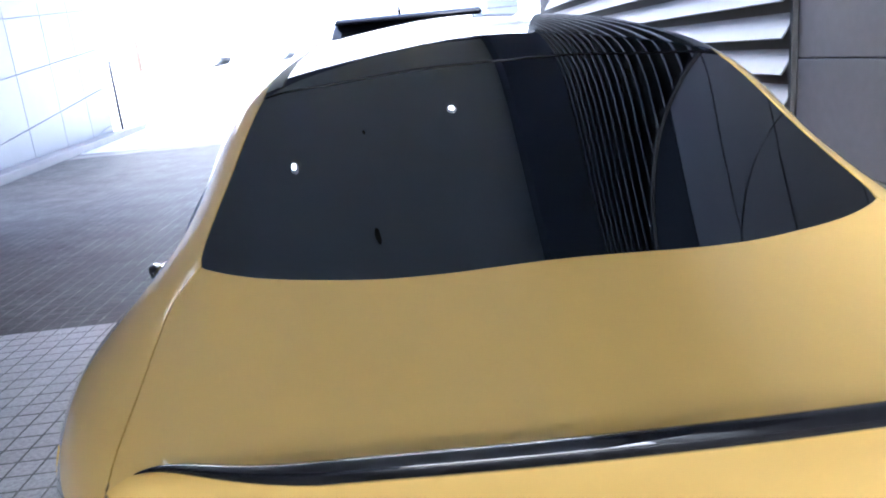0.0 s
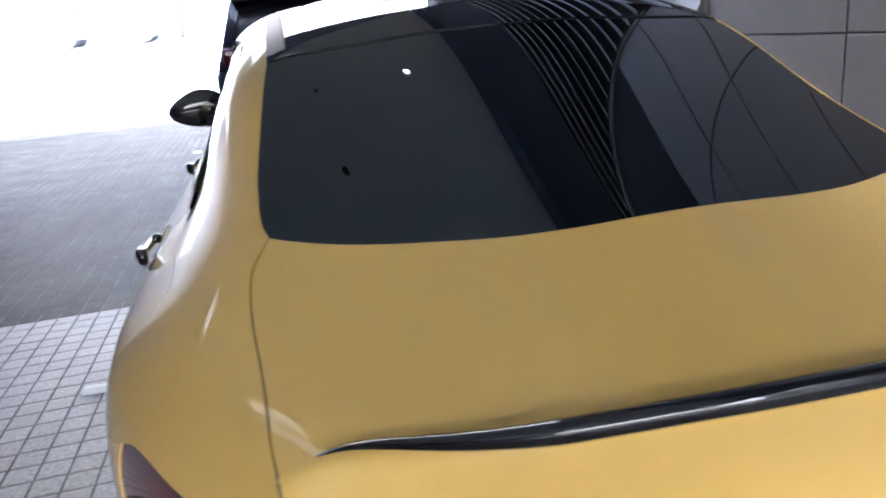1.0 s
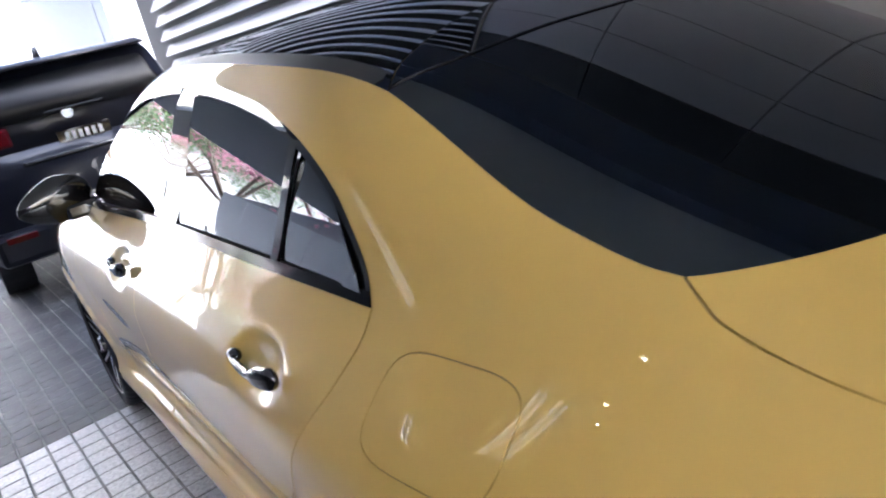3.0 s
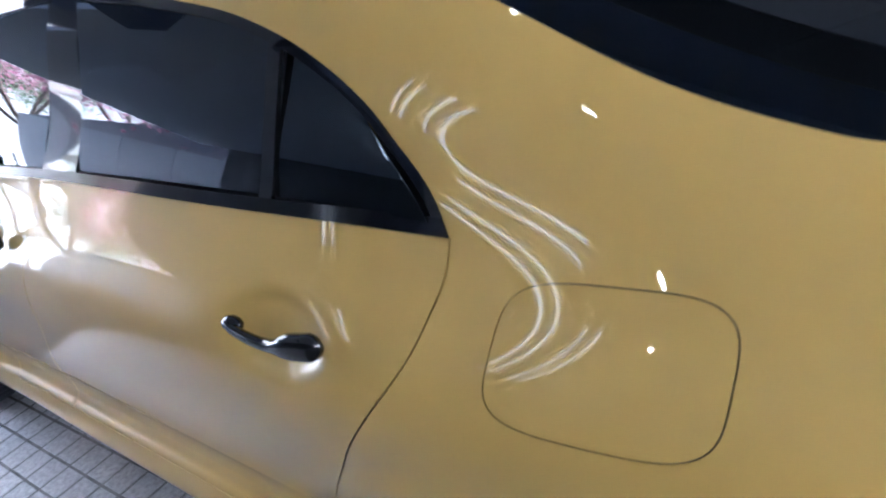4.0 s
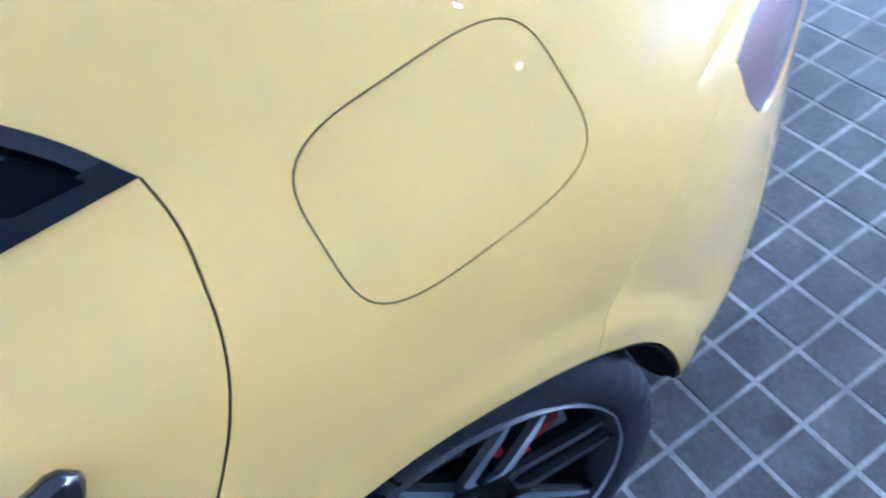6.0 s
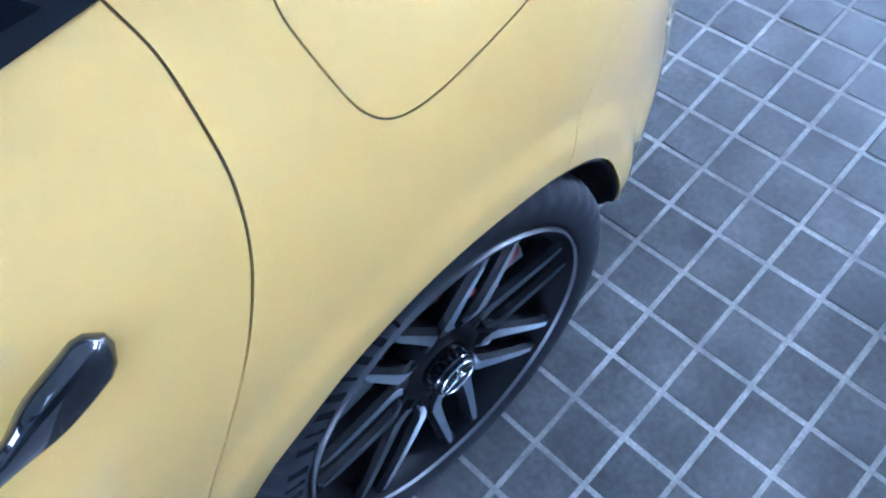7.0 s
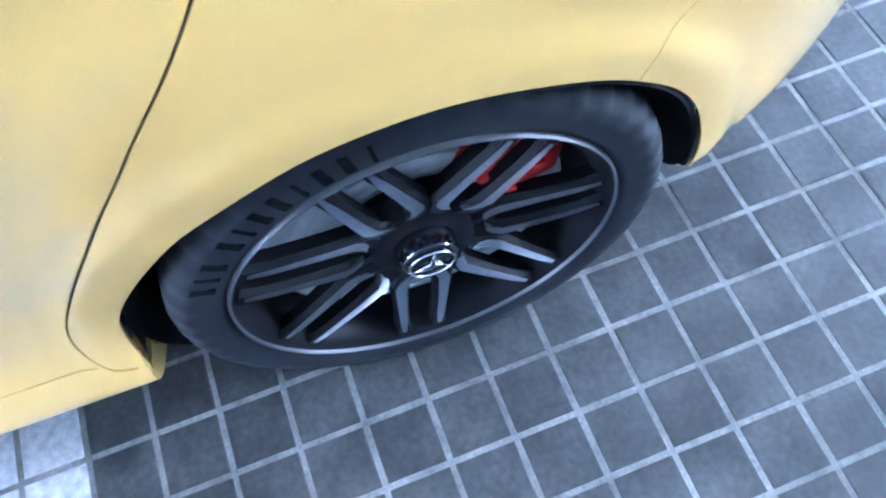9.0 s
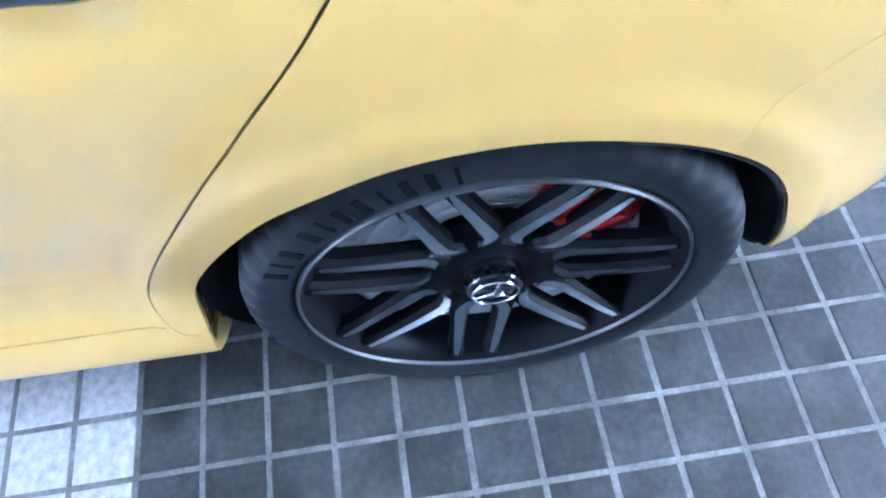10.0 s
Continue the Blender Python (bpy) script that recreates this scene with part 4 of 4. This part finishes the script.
# ================= door handles, mirror =================
def door_handle(y0, y1, z, door):
    """A pull handle: slim towards the front, a thick rounded block at the rear end."""
    n = 26
    vs, fs = [], []
    for i in range(n):
        a = i / (n - 1)                       # 0 rear, 1 front
        y = y0 + (y1 - y0) * a
        p = base_surf(inv([(y, z)], [1, 2], .4, 1.0))[0]
        end = min(1, a / .06, (1 - a) / .05) ** .5
        out = -(.008 + .019 * math.sin(math.pi * min(1, .16 + a * .80)) ** .8)
        block = 1 / (1 + math.exp((a - .36) * 26))
        hw = (.0098 + .0118 * block + .003 * max(0, (a - .85) / .15)) * max(.25, end)
        lift = .006 * block - .006 * math.sin(math.pi * a)
        thick = (.008 + .006 * block) * max(.3, end)
        for k in range(12):
            w = 2 * math.pi * k / 12
            c, q = math.cos(w), math.sin(w)
            vs.append((p[0] + out + thick * math.copysign(abs(c) ** .75, c), y, z + lift + hw * math.copysign(abs(q) ** .75, q)))
    for i in range(n - 1):
        for k in range(12):
            fs.append((i * 12 + k, i * 12 + (k + 1) % 12, (i + 1) * 12 + (k + 1) % 12, (i + 1) * 12 + k))
    fs += [tuple(range(11, -1, -1)), tuple((n - 1) * 12 + k for k in range(12))]
    add_mesh("door_handle", vs, fs, M_GLOSS, door, "gloss black pull handle")
    p = base_surf(inv([(y1, z)], [1, 2], .4, 1.0))[0]
    bm = bmesh.new()
    bmesh.ops.create_icosphere(bm, subdivisions=2, radius=1, matrix=Matrix.Translation((p[0] - .008, y1 - .014, z + .001)) @ Matrix.Diagonal((.014, .024, .0135, 1)))
    part("handle_tip", bm, M_GLOSS, door, "gloss black rounded handle tip", smooth=True)


door_handle(.212, .432, .899, left_doors[0])
door_handle(1.285, 1.51, .932, left_doors[1])

mirror = new("door_mirror")
mirror.parent = car
tagged(mirror, "black door mirror with pale cap edge")
bm = bmesh.new()
bmesh.ops.create_icosphere(bm, subdivisions=3, radius=1)
for v in bm.verts:
    x, y, z = v.co
    v.co = Vector((-.915 + .130 * x + .02 * y, 2.03 + .095 * y * (1.0 if y > 0 else .35), 1.100 + .085 * z * (1 - .28 * (x < 0) * abs(x)) + .012 * x))
part("housing", bm, M_GLOSS, mirror, smooth=True)
part("foot", box_bm(-.835, 2.045, 1.045, .13, .09, .06, .015), M_GLOSS, mirror)

# ================= floor =================
TH = 0.0286
PITCH = 0.1095
floor_m = Matrix.Translation((-.882, .605, 0)) @ Matrix.Rotation(TH, 4, "Z")
ramp = [(-300, -.012), (23.0, -.012), (24.5, .5), (26.0, 1.5), (27.0, 1.85), (300, 1.9)]
ground = add_mesh("ground", [(x, y, z) for y, z in ramp for x in (-300, 300)], [(2 * k, 2 * k + 1, 2 * k + 3, 2 * k + 2) for k in range(len(ramp) - 1)], M_GROUND, smooth=False)
tagged(ground, "pale sunlit concrete ground outside", "ground", kind="structure")
floor = add_mesh("floor", [tuple(v) for v in [floor_m @ Vector((-7.5, -7, .0003)), floor_m @ Vector((2.9, -7, .0003)), floor_m @ Vector((2.9, 14.8, .0003)), floor_m @ Vector((-7.5, 14.8, .0003))]], [(0, 1, 2, 3)], M_GROUT, smooth=False)
tagged(floor, "tiled driveway floor with pale grout, dark and light bands", "floor", kind="structure")


def is_light(i):
    return 0 <= i < 19


def tile_geo(h):
    a, b = PITCH / 2 - .0045, PITCH / 2 - .0065
    vs = [(-a, -a, -.004), (a, -a, -.004), (a, a, -.004), (-a, a, -.004), (-a, -a, h - .0015), (a, -a, h - .0015), (a, a, h - .0015), (-a, a, h - .0015), (-b, -b, h), (b, -b, h), (b, b, h), (-b, b, h)]
    fs = [(8, 9, 10, 11)]
    for o in (0, 4):
        for k in range(4):
            fs.append((o + k, o + (k + 1) % 4, o + 4 + (k + 1) % 4, o + 4 + k))
    return vs, fs


def tile_sheet(name, cells, material, label):
    g, f = tile_geo(.0015)
    vs, fs = [], []
    for i, j in cells:
        k = len(vs)
        rnd = random.Random(i * 977 + j)
        dz = rnd.uniform(-.0008, .0006)
        for p in g:
            q = floor_m @ Vector((-(j + .5) * PITCH + p[0], (i + .5) * PITCH + p[1], p[2] + dz))
            vs.append(q)
        fs += [tuple(x + k for x in q) for q in f]
    ob = add_mesh(name, vs, fs, material, floor, label, smooth=False)
    ob["kind"] = "stuff"
    return ob


NEAR = [(i, j) for i in range(-14, 11) for j in range(-1, 10)]
near_set = set(NEAR)
rest = [(i, j) for i in range(-60, 125) for j in range(-25, 60) if (i, j) not in near_set]
tile_sheet("dark_tiles", [c for c in rest if not is_light(c[0])], M_TILE_D, "dark granite tiles")
tile_sheet("light_tiles", [c for c in rest if is_light(c[0])], M_TILE_L, "light speckled granite tiles")

# ================= walls, ceiling =================
def structure(name, bm, material, label):
    ob = part(name, bm, material, None)
    return tagged(ob, label, name.split("_")[0], kind="structure")


WX = 1.95
wall_r = structure("wall_right", box_bm(WX + .17, .8, 3.3, .30, 19.6, 6.6), M_JOINT, "dark backing of the stone panel wall")
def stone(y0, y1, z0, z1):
    # courses above 3.4 m take the copy with the shade in its colour
    add_mesh("stone_panel", *panel_box(WX, y0 + .004, y1 - .004, z0 + .004, z1 - .004), M_WALL if z0 < 3.4 else M_WALL_SHADED, wall_r, smooth=False)


def panel_box(x, y0, y1, z0, z1, d=.03, c=.004):
    vs = [(x + d, y0, z0), (x + d, y1, z0), (x + d, y1, z1), (x + d, y0, z1), (x + c, y0, z0), (x + c, y1, z0), (x + c, y1, z1), (x + c, y0, z1), (x, y0 + c, z0 + c), (x, y1 - c, z0 + c), (x, y1 - c, z1 - c), (x, y0 + c, z1 - c)]
    fs = [(11, 10, 9, 8)]
    for o in (0, 4):
        for k in range(4):
            fs.append((o + 4 + k, o + 4 + (k + 1) % 4, o + (k + 1) % 4, o + k))
    return vs, fs


LOUV0 = 2.50
ys = [LOUV0, 1.4, .3, -.8, -1.9, -3.0, -4.1, -5.2, -6.3]
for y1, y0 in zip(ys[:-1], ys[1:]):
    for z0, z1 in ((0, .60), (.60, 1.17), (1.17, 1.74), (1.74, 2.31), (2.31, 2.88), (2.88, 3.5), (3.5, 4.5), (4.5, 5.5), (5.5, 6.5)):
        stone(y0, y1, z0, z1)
louvre = thing("louvre_screen", "grey metal louvre screen with horizontal blades in the wall", "louvre")
for k in range(32):
    z = .18 + k * .2
    bm = bmesh.new()
    box_bm(0, 0, 0, .012, 7.2, .238, .003, bm, Matrix.Translation((WX + .0, LOUV0 + 3.65, z)) @ Matrix.Rotation(radians(34), 4, "Y"))
    part("blade", bm, M_LOUVRE, louvre)
part("frame_post", box_bm(WX, LOUV0 + .02, 3.25, .06, .03, 6.5), M_JOINT, louvre)
WL = Matrix.Translation((-8.55, 17.0, 0)) @ Matrix.Rotation(radians(9.2), 4, "Z")
wall_l = structure("wall_left", box_bm(-.2, -2.3, 2.3, .3, 11.66, 4.6, m=WL), M_SIDE, "pale panelled wall along the driveway")
for c in range(5):
    for r in range(-1, 4):
        vs, fs = panel_box(0, -8.1 + c * 2.32, -8.1 + c * 2.32 + 2.30, .02 + r * 1.07, .02 + r * 1.07 + 1.055, .05, .006)
        add_mesh("wall_panel", [WL @ Vector((-x, y, z + .1 * y)) for x, y, z in vs], [f[::-1] for f in fs], M_WALLB, wall_l, smooth=False)
structure("kerb_left", box_bm(.2, 1.5, .075, .40, 20, .17, .02, m=WL), M_WALL, "low stone kerb at the foot of the pale wall")
pipe = thing("downpipe", "dark slim downpipe at the end of the pale wall", "pipe")
tube("pipe", [WL @ Vector((.12, 4.1, .0)), WL @ Vector((.12, 4.1, 2.15))], .05, M_JOINT, pipe)
structure("column_right", box_bm(2.1, 11.4, 3.0, .64, .6, 6.0, .02), M_WHITE, "white column at the end of the louvres")
wall_f = structure("wall_far", box_bm(3.6, 17.54, 2.45, 4.2, .3, 4.9), M_JOINT, "pale panelled wall beyond the column")
for c in range(3):
    for r in range(4):
        part("wall_panel", box_bm(1.5 + 1.4 * (c + .5), 17.37, 1.2 * (r + .5), 1.385, .04, 1.185, .005), M_WALLB, wall_f)
# unseen slab, added only to keep the sun off the far wall
structure("canopy_far", box_bm(4.0, 14.15, 5.05, 5.6, 7.1, .3), M_WHITE, "unseen white slab added to shade the far wall")
CEIL = 2.85
EDGE = 3.0
structure("ceiling", box_bm(-2.25, EDGE / 2 - 4.5, CEIL + .1, 5.1, EDGE + 9, .2), M_CEIL, "grey-blue painted ceiling over the driveway")
structure("beam_right", box_bm(.45, EDGE / 2 - 4.5, CEIL - .10, .34, EDGE + 9, .30), M_BEAM, "dark blue ceiling beam beside the wall")
structure("beam_front", box_bm(-.625, EDGE + .15, CEIL + .0, 2.45, .3, .5), M_BEAM, "dark beam along the open edge of the ceiling")
# unseen block whose height and width are chosen for the shadow it throws
structure("storey_above", box_bm(-5.7, EDGE / 2 - 4.4, 7.6, 12.6, EDGE + 9.2, 9.0), M_WALLB, "unseen storeys above the driveway, sized to shade the ground in front")
# unseen wall, its height set by how much light comes in from behind
structure("wall_back", box_bm(-1.4, -9.3, .6, 14, .3, 1.2), M_SIDE, "unseen dark wall added behind the driveway to hold back ground light")
structure("wall_garage", box_bm(-4.95, -1.4, 1.5, .3, 15.0, 3.0), M_SIDE, "dark blue-grey side wall of the driveway")

def tube_light(x, y, length, turn):
    t = thing("tube_lamp", "bright fluorescent tube lamp on the ceiling", "lamp", group="ceiling tube lamps")
    m = Matrix.Translation((x, y, CEIL)) @ Matrix.Rotation(radians(turn), 4, "Z")
    part("tube", box_bm(0, 0, -.05, length, .010, .010, .004, m=m), M_TUBE, t)
    part("tray", box_bm(0, 0, -.018, length + .03, .05, .032, m=m), M_WHITE, t)


for y in (.97, 1.05, 1.21, 1.29):
    tube_light(-2.69, y, 1.2, -37)
for y in (2.95, 3.04):
    tube_light(-3.5, y, 1.2, -33)
structure("ceiling_side", box_bm(-3.3, 4.752, CEIL + .1, 2.9, 3.5, .2), M_CEIL, "ceiling of the outer bay running further out")
structure("beam_side", box_bm(-3.3, 2.05, CEIL - .12, 2.9, .34, .26), M_BEAM, "dark beam across the outer bay of the ceiling")
for x, y, r in ((-.80, 1.07, .021), (-.71, 1.55, .011)):
    d = thing("ceiling_hole", "small dark round hole in the ceiling", "hole", group="holes in the ceiling")
    bm = bmesh.new()
    bmesh.ops.create_cone(bm, cap_ends=True, segments=24, radius1=r, radius2=r * .8, depth=.012, matrix=Matrix.Translation((x, y, CEIL - .006)))
    part("rim", bm, M_JOINT, d)


def downlight(x, y):
    d = thing("downlight", "small round bright ceiling downlight", "lamp", group="round downlights")
    bm = bmesh.new()
    bmesh.ops.create_cone(bm, cap_ends=True, segments=24, radius1=.011, radius2=.011, depth=.02, matrix=Matrix.Translation((x, y, CEIL - .011)))
    part("glow", bm, M_SPOT, d)
    lp = [(x + .022 * math.cos(t), y + .022 * math.sin(t), CEIL - .008) for t in np.linspace(0, 2 * math.pi, 25)]
    tube("bezel", lp, .01, M_WHITE, d)


for x, y in ((-.09, 1.60), (-1.29, 1.50), (-.37, .12), (-2.02, .26), (-2.27, .32), (-1.28, -.02), (-1.80, -1.55), (-2.2, -1.85), (-.26, -1.57)):
    downlight(x, y)

# ================= dark SUV ahead =================
suv = thing("suv", "dark navy suv parked ahead of the yellow car", "car", (-.17, 5.4, 0))
def prism(name, prof, half, material, taper=0.0):
    """Side profile (y, z) drawn out to both sides; taper narrows it towards its top."""
    zmax = max(z for _, z in prof)
    zmin = min(z for _, z in prof)
    n = len(prof)
    vs, fs = [], []
    for s in (-1, -.94, .94, 1):
        for y, z in prof:
            hw = half - taper * (z - zmin) / (zmax - zmin)
            ins = .0 if abs(s) < 1 else .06
            cy, cz = sum(p[0] for p in prof) / n, (zmin + zmax) / 2
            vs.append((s * hw, y + (cy - y) * ins, z + (cz - z) * ins))
    for r in range(3):
        for k in range(n):
            fs.append((r * n + k, r * n + (k + 1) % n, (r + 1) * n + (k + 1) % n, (r + 1) * n + k))
    fs += [tuple(range(n)), tuple(range(4 * n - 1, 3 * n - 1, -1))]
    return add_mesh(name, vs, fs, material, suv)


prism("lower_body", [(.02, .35), (-.02, .6), (.0, .95), (.05, 1.15), (2.2, 1.15), (3.5, 1.05), (4.3, .95), (4.5, .6), (4.4, .3)], .92, M_NAVY)
prism("cabin", [(.06, 1.12), (.13, 1.42), (.24, 1.70), (.34, 1.765), (.7, 1.81), (1.8, 1.80), (2.4, 1.66), (3.1, 1.12)], .90, M_NAVY, .20)
prism("rear_glass", [(.097, 1.36), (.150, 1.50), (.222, 1.67), (.33, 1.66), (.25, 1.36)], .74, M_SATIN, .10)
prism("roof_spoiler", [(.17, 1.735), (.16, 1.755), (.34, 1.80), (.60, 1.812), (.50, 1.77)], .70, M_NAVY, .02)
prism("tailgate_trim", [(.012, 1.03), (.008, 1.06), (.03, 1.07), (.05, 1.03)], .50, M_GLOSS)
prism("wiper", [(.075, 1.37), (.07, 1.385), (.10, 1.39), (.10, 1.37)], .22, M_SATIN)
fin = prism("antenna_fin", [(.30, 1.755), (.36, 1.88), (.41, 1.885), (.52, 1.78)], .024, M_GLOSS, .014)
fin.location.x = -.08
for s in (-1, 1):
    part("tail_lamp", box_bm(s * .665, .115, 1.27, .34, .10, .16, .03), M_LAMP, suv, "dark red tail lamp")
    part("reflector", box_bm(s * .70, -.085, .55, .22, .02, .05, .008), M_LAMP, suv, "small red rear reflector")
bm = bmesh.new()
bmesh.ops.create_cone(bm, cap_ends=True, segments=24, radius1=.045, radius2=.042, depth=.012, matrix=Matrix.Translation((-.06, .098, 1.345)) @ Matrix.Rotation(radians(90), 4, "X"))
part("badge", bm, M_CHROME, suv, "round bright badge on the tailgate")
part("number_plate", box_bm(0, .055, 1.17, .40, .02, .11, .004), M_GLOSS, suv)
for k in range(6):
    part("plate_bar", box_bm(-.13 + k * .05, .042, 1.17, .028, .006, .06), M_WHITE, suv)
part("bumper", box_bm(0, .0, .48, 1.80, .18, .26, .05), M_NAVY, suv)
for s in (-1, 1):
    part("mirror", box_bm(s * 1.0, 2.75, 1.14, .16, .08, .13, .03), M_NAVY, suv)
    for y in (.85, 3.6):
        bm = bmesh.new()
        bmesh.ops.create_cone(bm, cap_ends=True, segments=32, radius1=.36, radius2=.36, depth=.24, matrix=Matrix.Translation((s * .80, y, .36)) @ Matrix.Rotation(radians(90), 4, "Y"))
        part("tyre", bm, M_RUBBER, suv)
        bm = bmesh.new()
        bmesh.ops.create_cone(bm, cap_ends=True, segments=32, radius1=.24, radius2=.20, depth=.03, matrix=Matrix.Translation((s * .925, y, .36)) @ Matrix.Rotation(radians(90 * s), 4, "Y"))
        part("rim", bm, M_RIMEDGE, suv, "grey alloy rim")

# ================= trees outside =================
def tree(x, y, height, leaf, seed, label, z=0.0):
    rnd = random.Random(seed)
    t = thing("tree", label, "tree", (x, y, z))
    top_z = height * .45
    tube("trunk", [(0, 0, -.02), (.05, .03, top_z * .5), (rnd.uniform(-.2, .2), rnd.uniform(-.2, .2), top_z)], [.16, .12, .09], M_BARK, t)
    ends = []
    for k in range(9):
        a, l = rnd.uniform(0, 6.28), rnd.uniform(.3, .55) * height
        e = (math.cos(a) * l * .95, math.sin(a) * l * .95, top_z + l * rnd.uniform(.35, .95))
        tube("limb", [(0, 0, top_z * .85), (e[0] * .45, e[1] * .45, top_z + (e[2] - top_z) * .6), e], [.07, .045, .015], M_BARK, t, ring=6)
        ends.append(e)
    vs, fs = [], []
    for k in range(8200):
        e = rnd.choice(ends)
        c = Vector((rnd.gauss(e[0], .75), rnd.gauss(e[1], .75), rnd.gauss(e[2], .5)))
        m = Euler((rnd.uniform(0, 6), rnd.uniform(0, 6), rnd.uniform(0, 6))).to_matrix()
        w = rnd.uniform(.045, .10)
        q = len(vs)
        vs += [c + m @ Vector(v) * w for v in ((-1, 0, 0), (0, -.5, .1), (1, 0, 0), (0, .5, .1))]
        fs.append((q, q + 1, q + 2, q + 3))
    crown = add_mesh("crown", vs, fs, leaf, t, smooth=False)
    crown["kind"] = "stuff"


tree(-9.4, 15.0, 9.0, M_PINK, 3, "flowering tree with pink blossom behind the wall")
tree(-9.6, 21.0, 10.0, M_LEAF, 5, "tall green leafy tree behind the wall")
tree(-9.3, 10.0, 9.0, M_PINK, 8, "flowering tree with pink blossom behind the wall")
tree(-10.6, 8.2, 7.0, M_LEAF, 21, "green leafy tree behind the wall")
tree(-8.3, 31.5, 10.5, M_PINK, 11, "flowering tree with pink blossom up the ramp", 1.87)
tree(-12.5, 33.0, 10.5, M_LEAF, 12, "green leafy tree up the ramp", 1.87)
tree(-5.0, 38.0, 10.5, M_LEAF, 14, "green leafy tree up the ramp", 1.87)

# ================= added backdrop board ============================
# made-up reflector: its sunlit face whitens the far view and the car roof
bm = box_bm(-6, 62, 22, 90, 1, 48)
structure("backdrop_facade", bm, M_FAR, "added pale board that whitens the distance and the roof reflections")

# ================= white car up the ramp =================
far = thing("white_car", "white hatchback standing in full sun up the ramp", "car", (-6.2, 27.5, 1.85))
def far_prism(name, prof, half, material, label=""):
    n = len(prof)
    vs = [(x, s * half * (1 - .12 * (z > .8)), z) for s in (-1, 1) for x, z in prof]
    fs = [(k, (k + 1) % n, n + (k + 1) % n, n + k) for k in range(n)] + [tuple(range(n))[::-1], tuple(range(n, 2 * n))]
    return add_mesh(name, vs, fs, material, far, label, smooth=False)


far_prism("body", [(-2.1, .25), (-2.15, .55), (-2.0, .78), (-1.3, .86), (-.7, 1.25), (-.2, 1.40), (.9, 1.42), (1.7, 1.1), (2.0, .85), (2.05, .3)], .85, M_WHITE)
far_prism("side_glass", [(-1.05, .92), (-.6, 1.24), (-.15, 1.34), (.85, 1.35), (1.4, 1.08), (1.4, .92)], .79, M_GLOSS)
for x in (-1.3, 1.25):
    bm = bmesh.new()
    bmesh.ops.create_cone(bm, cap_ends=True, segments=28, radius1=.31, radius2=.31, depth=1.74, matrix=Matrix.Translation((x, 0, .31)) @ Matrix.Rotation(radians(90), 4, "X"))
    part("wheel", bm, M_WALLB, far)

# ================= floor studs =================
def stud(x, y):
    s = thing("floor_stud", "white sloped floor marker block on the tiles", "marker", (x, y, .002), group="floor studs")
    vs = [(-.06, -.035, 0), (.06, -.035, 0), (.06, .035, 0), (-.06, .035, 0), (-.045, -.015, .022), (.045, -.015, .022), (.045, .015, .022), (-.045, .015, .022)]
    add_mesh("block", vs, [(4, 5, 6, 7), (0, 1, 5, 4), (1, 2, 6, 5), (2, 3, 7, 6), (3, 0, 4, 7), (3, 2, 1, 0)], M_WHITE, s, smooth=False)


stud(-1.49, 1.58)
stud(-1.80, 9.1)

# ================= single tiles near the wheel =================
tile_me = {}
for lightness, material in ((False, M_TILE_D), (True, M_TILE_L)):
    g, f = tile_geo(.0015)
    me = bpy.data.meshes.new("tile")
    me.from_pydata(g, [], f)
    me.materials.append(material)
    tile_me[lightness] = me
for i, j in NEAR:
    ob = new("tile", tile_me[is_light(i)])
    ob.parent = floor
    rnd = random.Random(i * 977 + j)
    ob.matrix_local = floor_m @ Matrix.Translation((-(j + .5) * PITCH, (i + .5) * PITCH, rnd.uniform(-.0008, .0006))) @ Matrix.Rotation(rnd.choice((0, 1, 2, 3)) * math.pi / 2, 4, "Z")
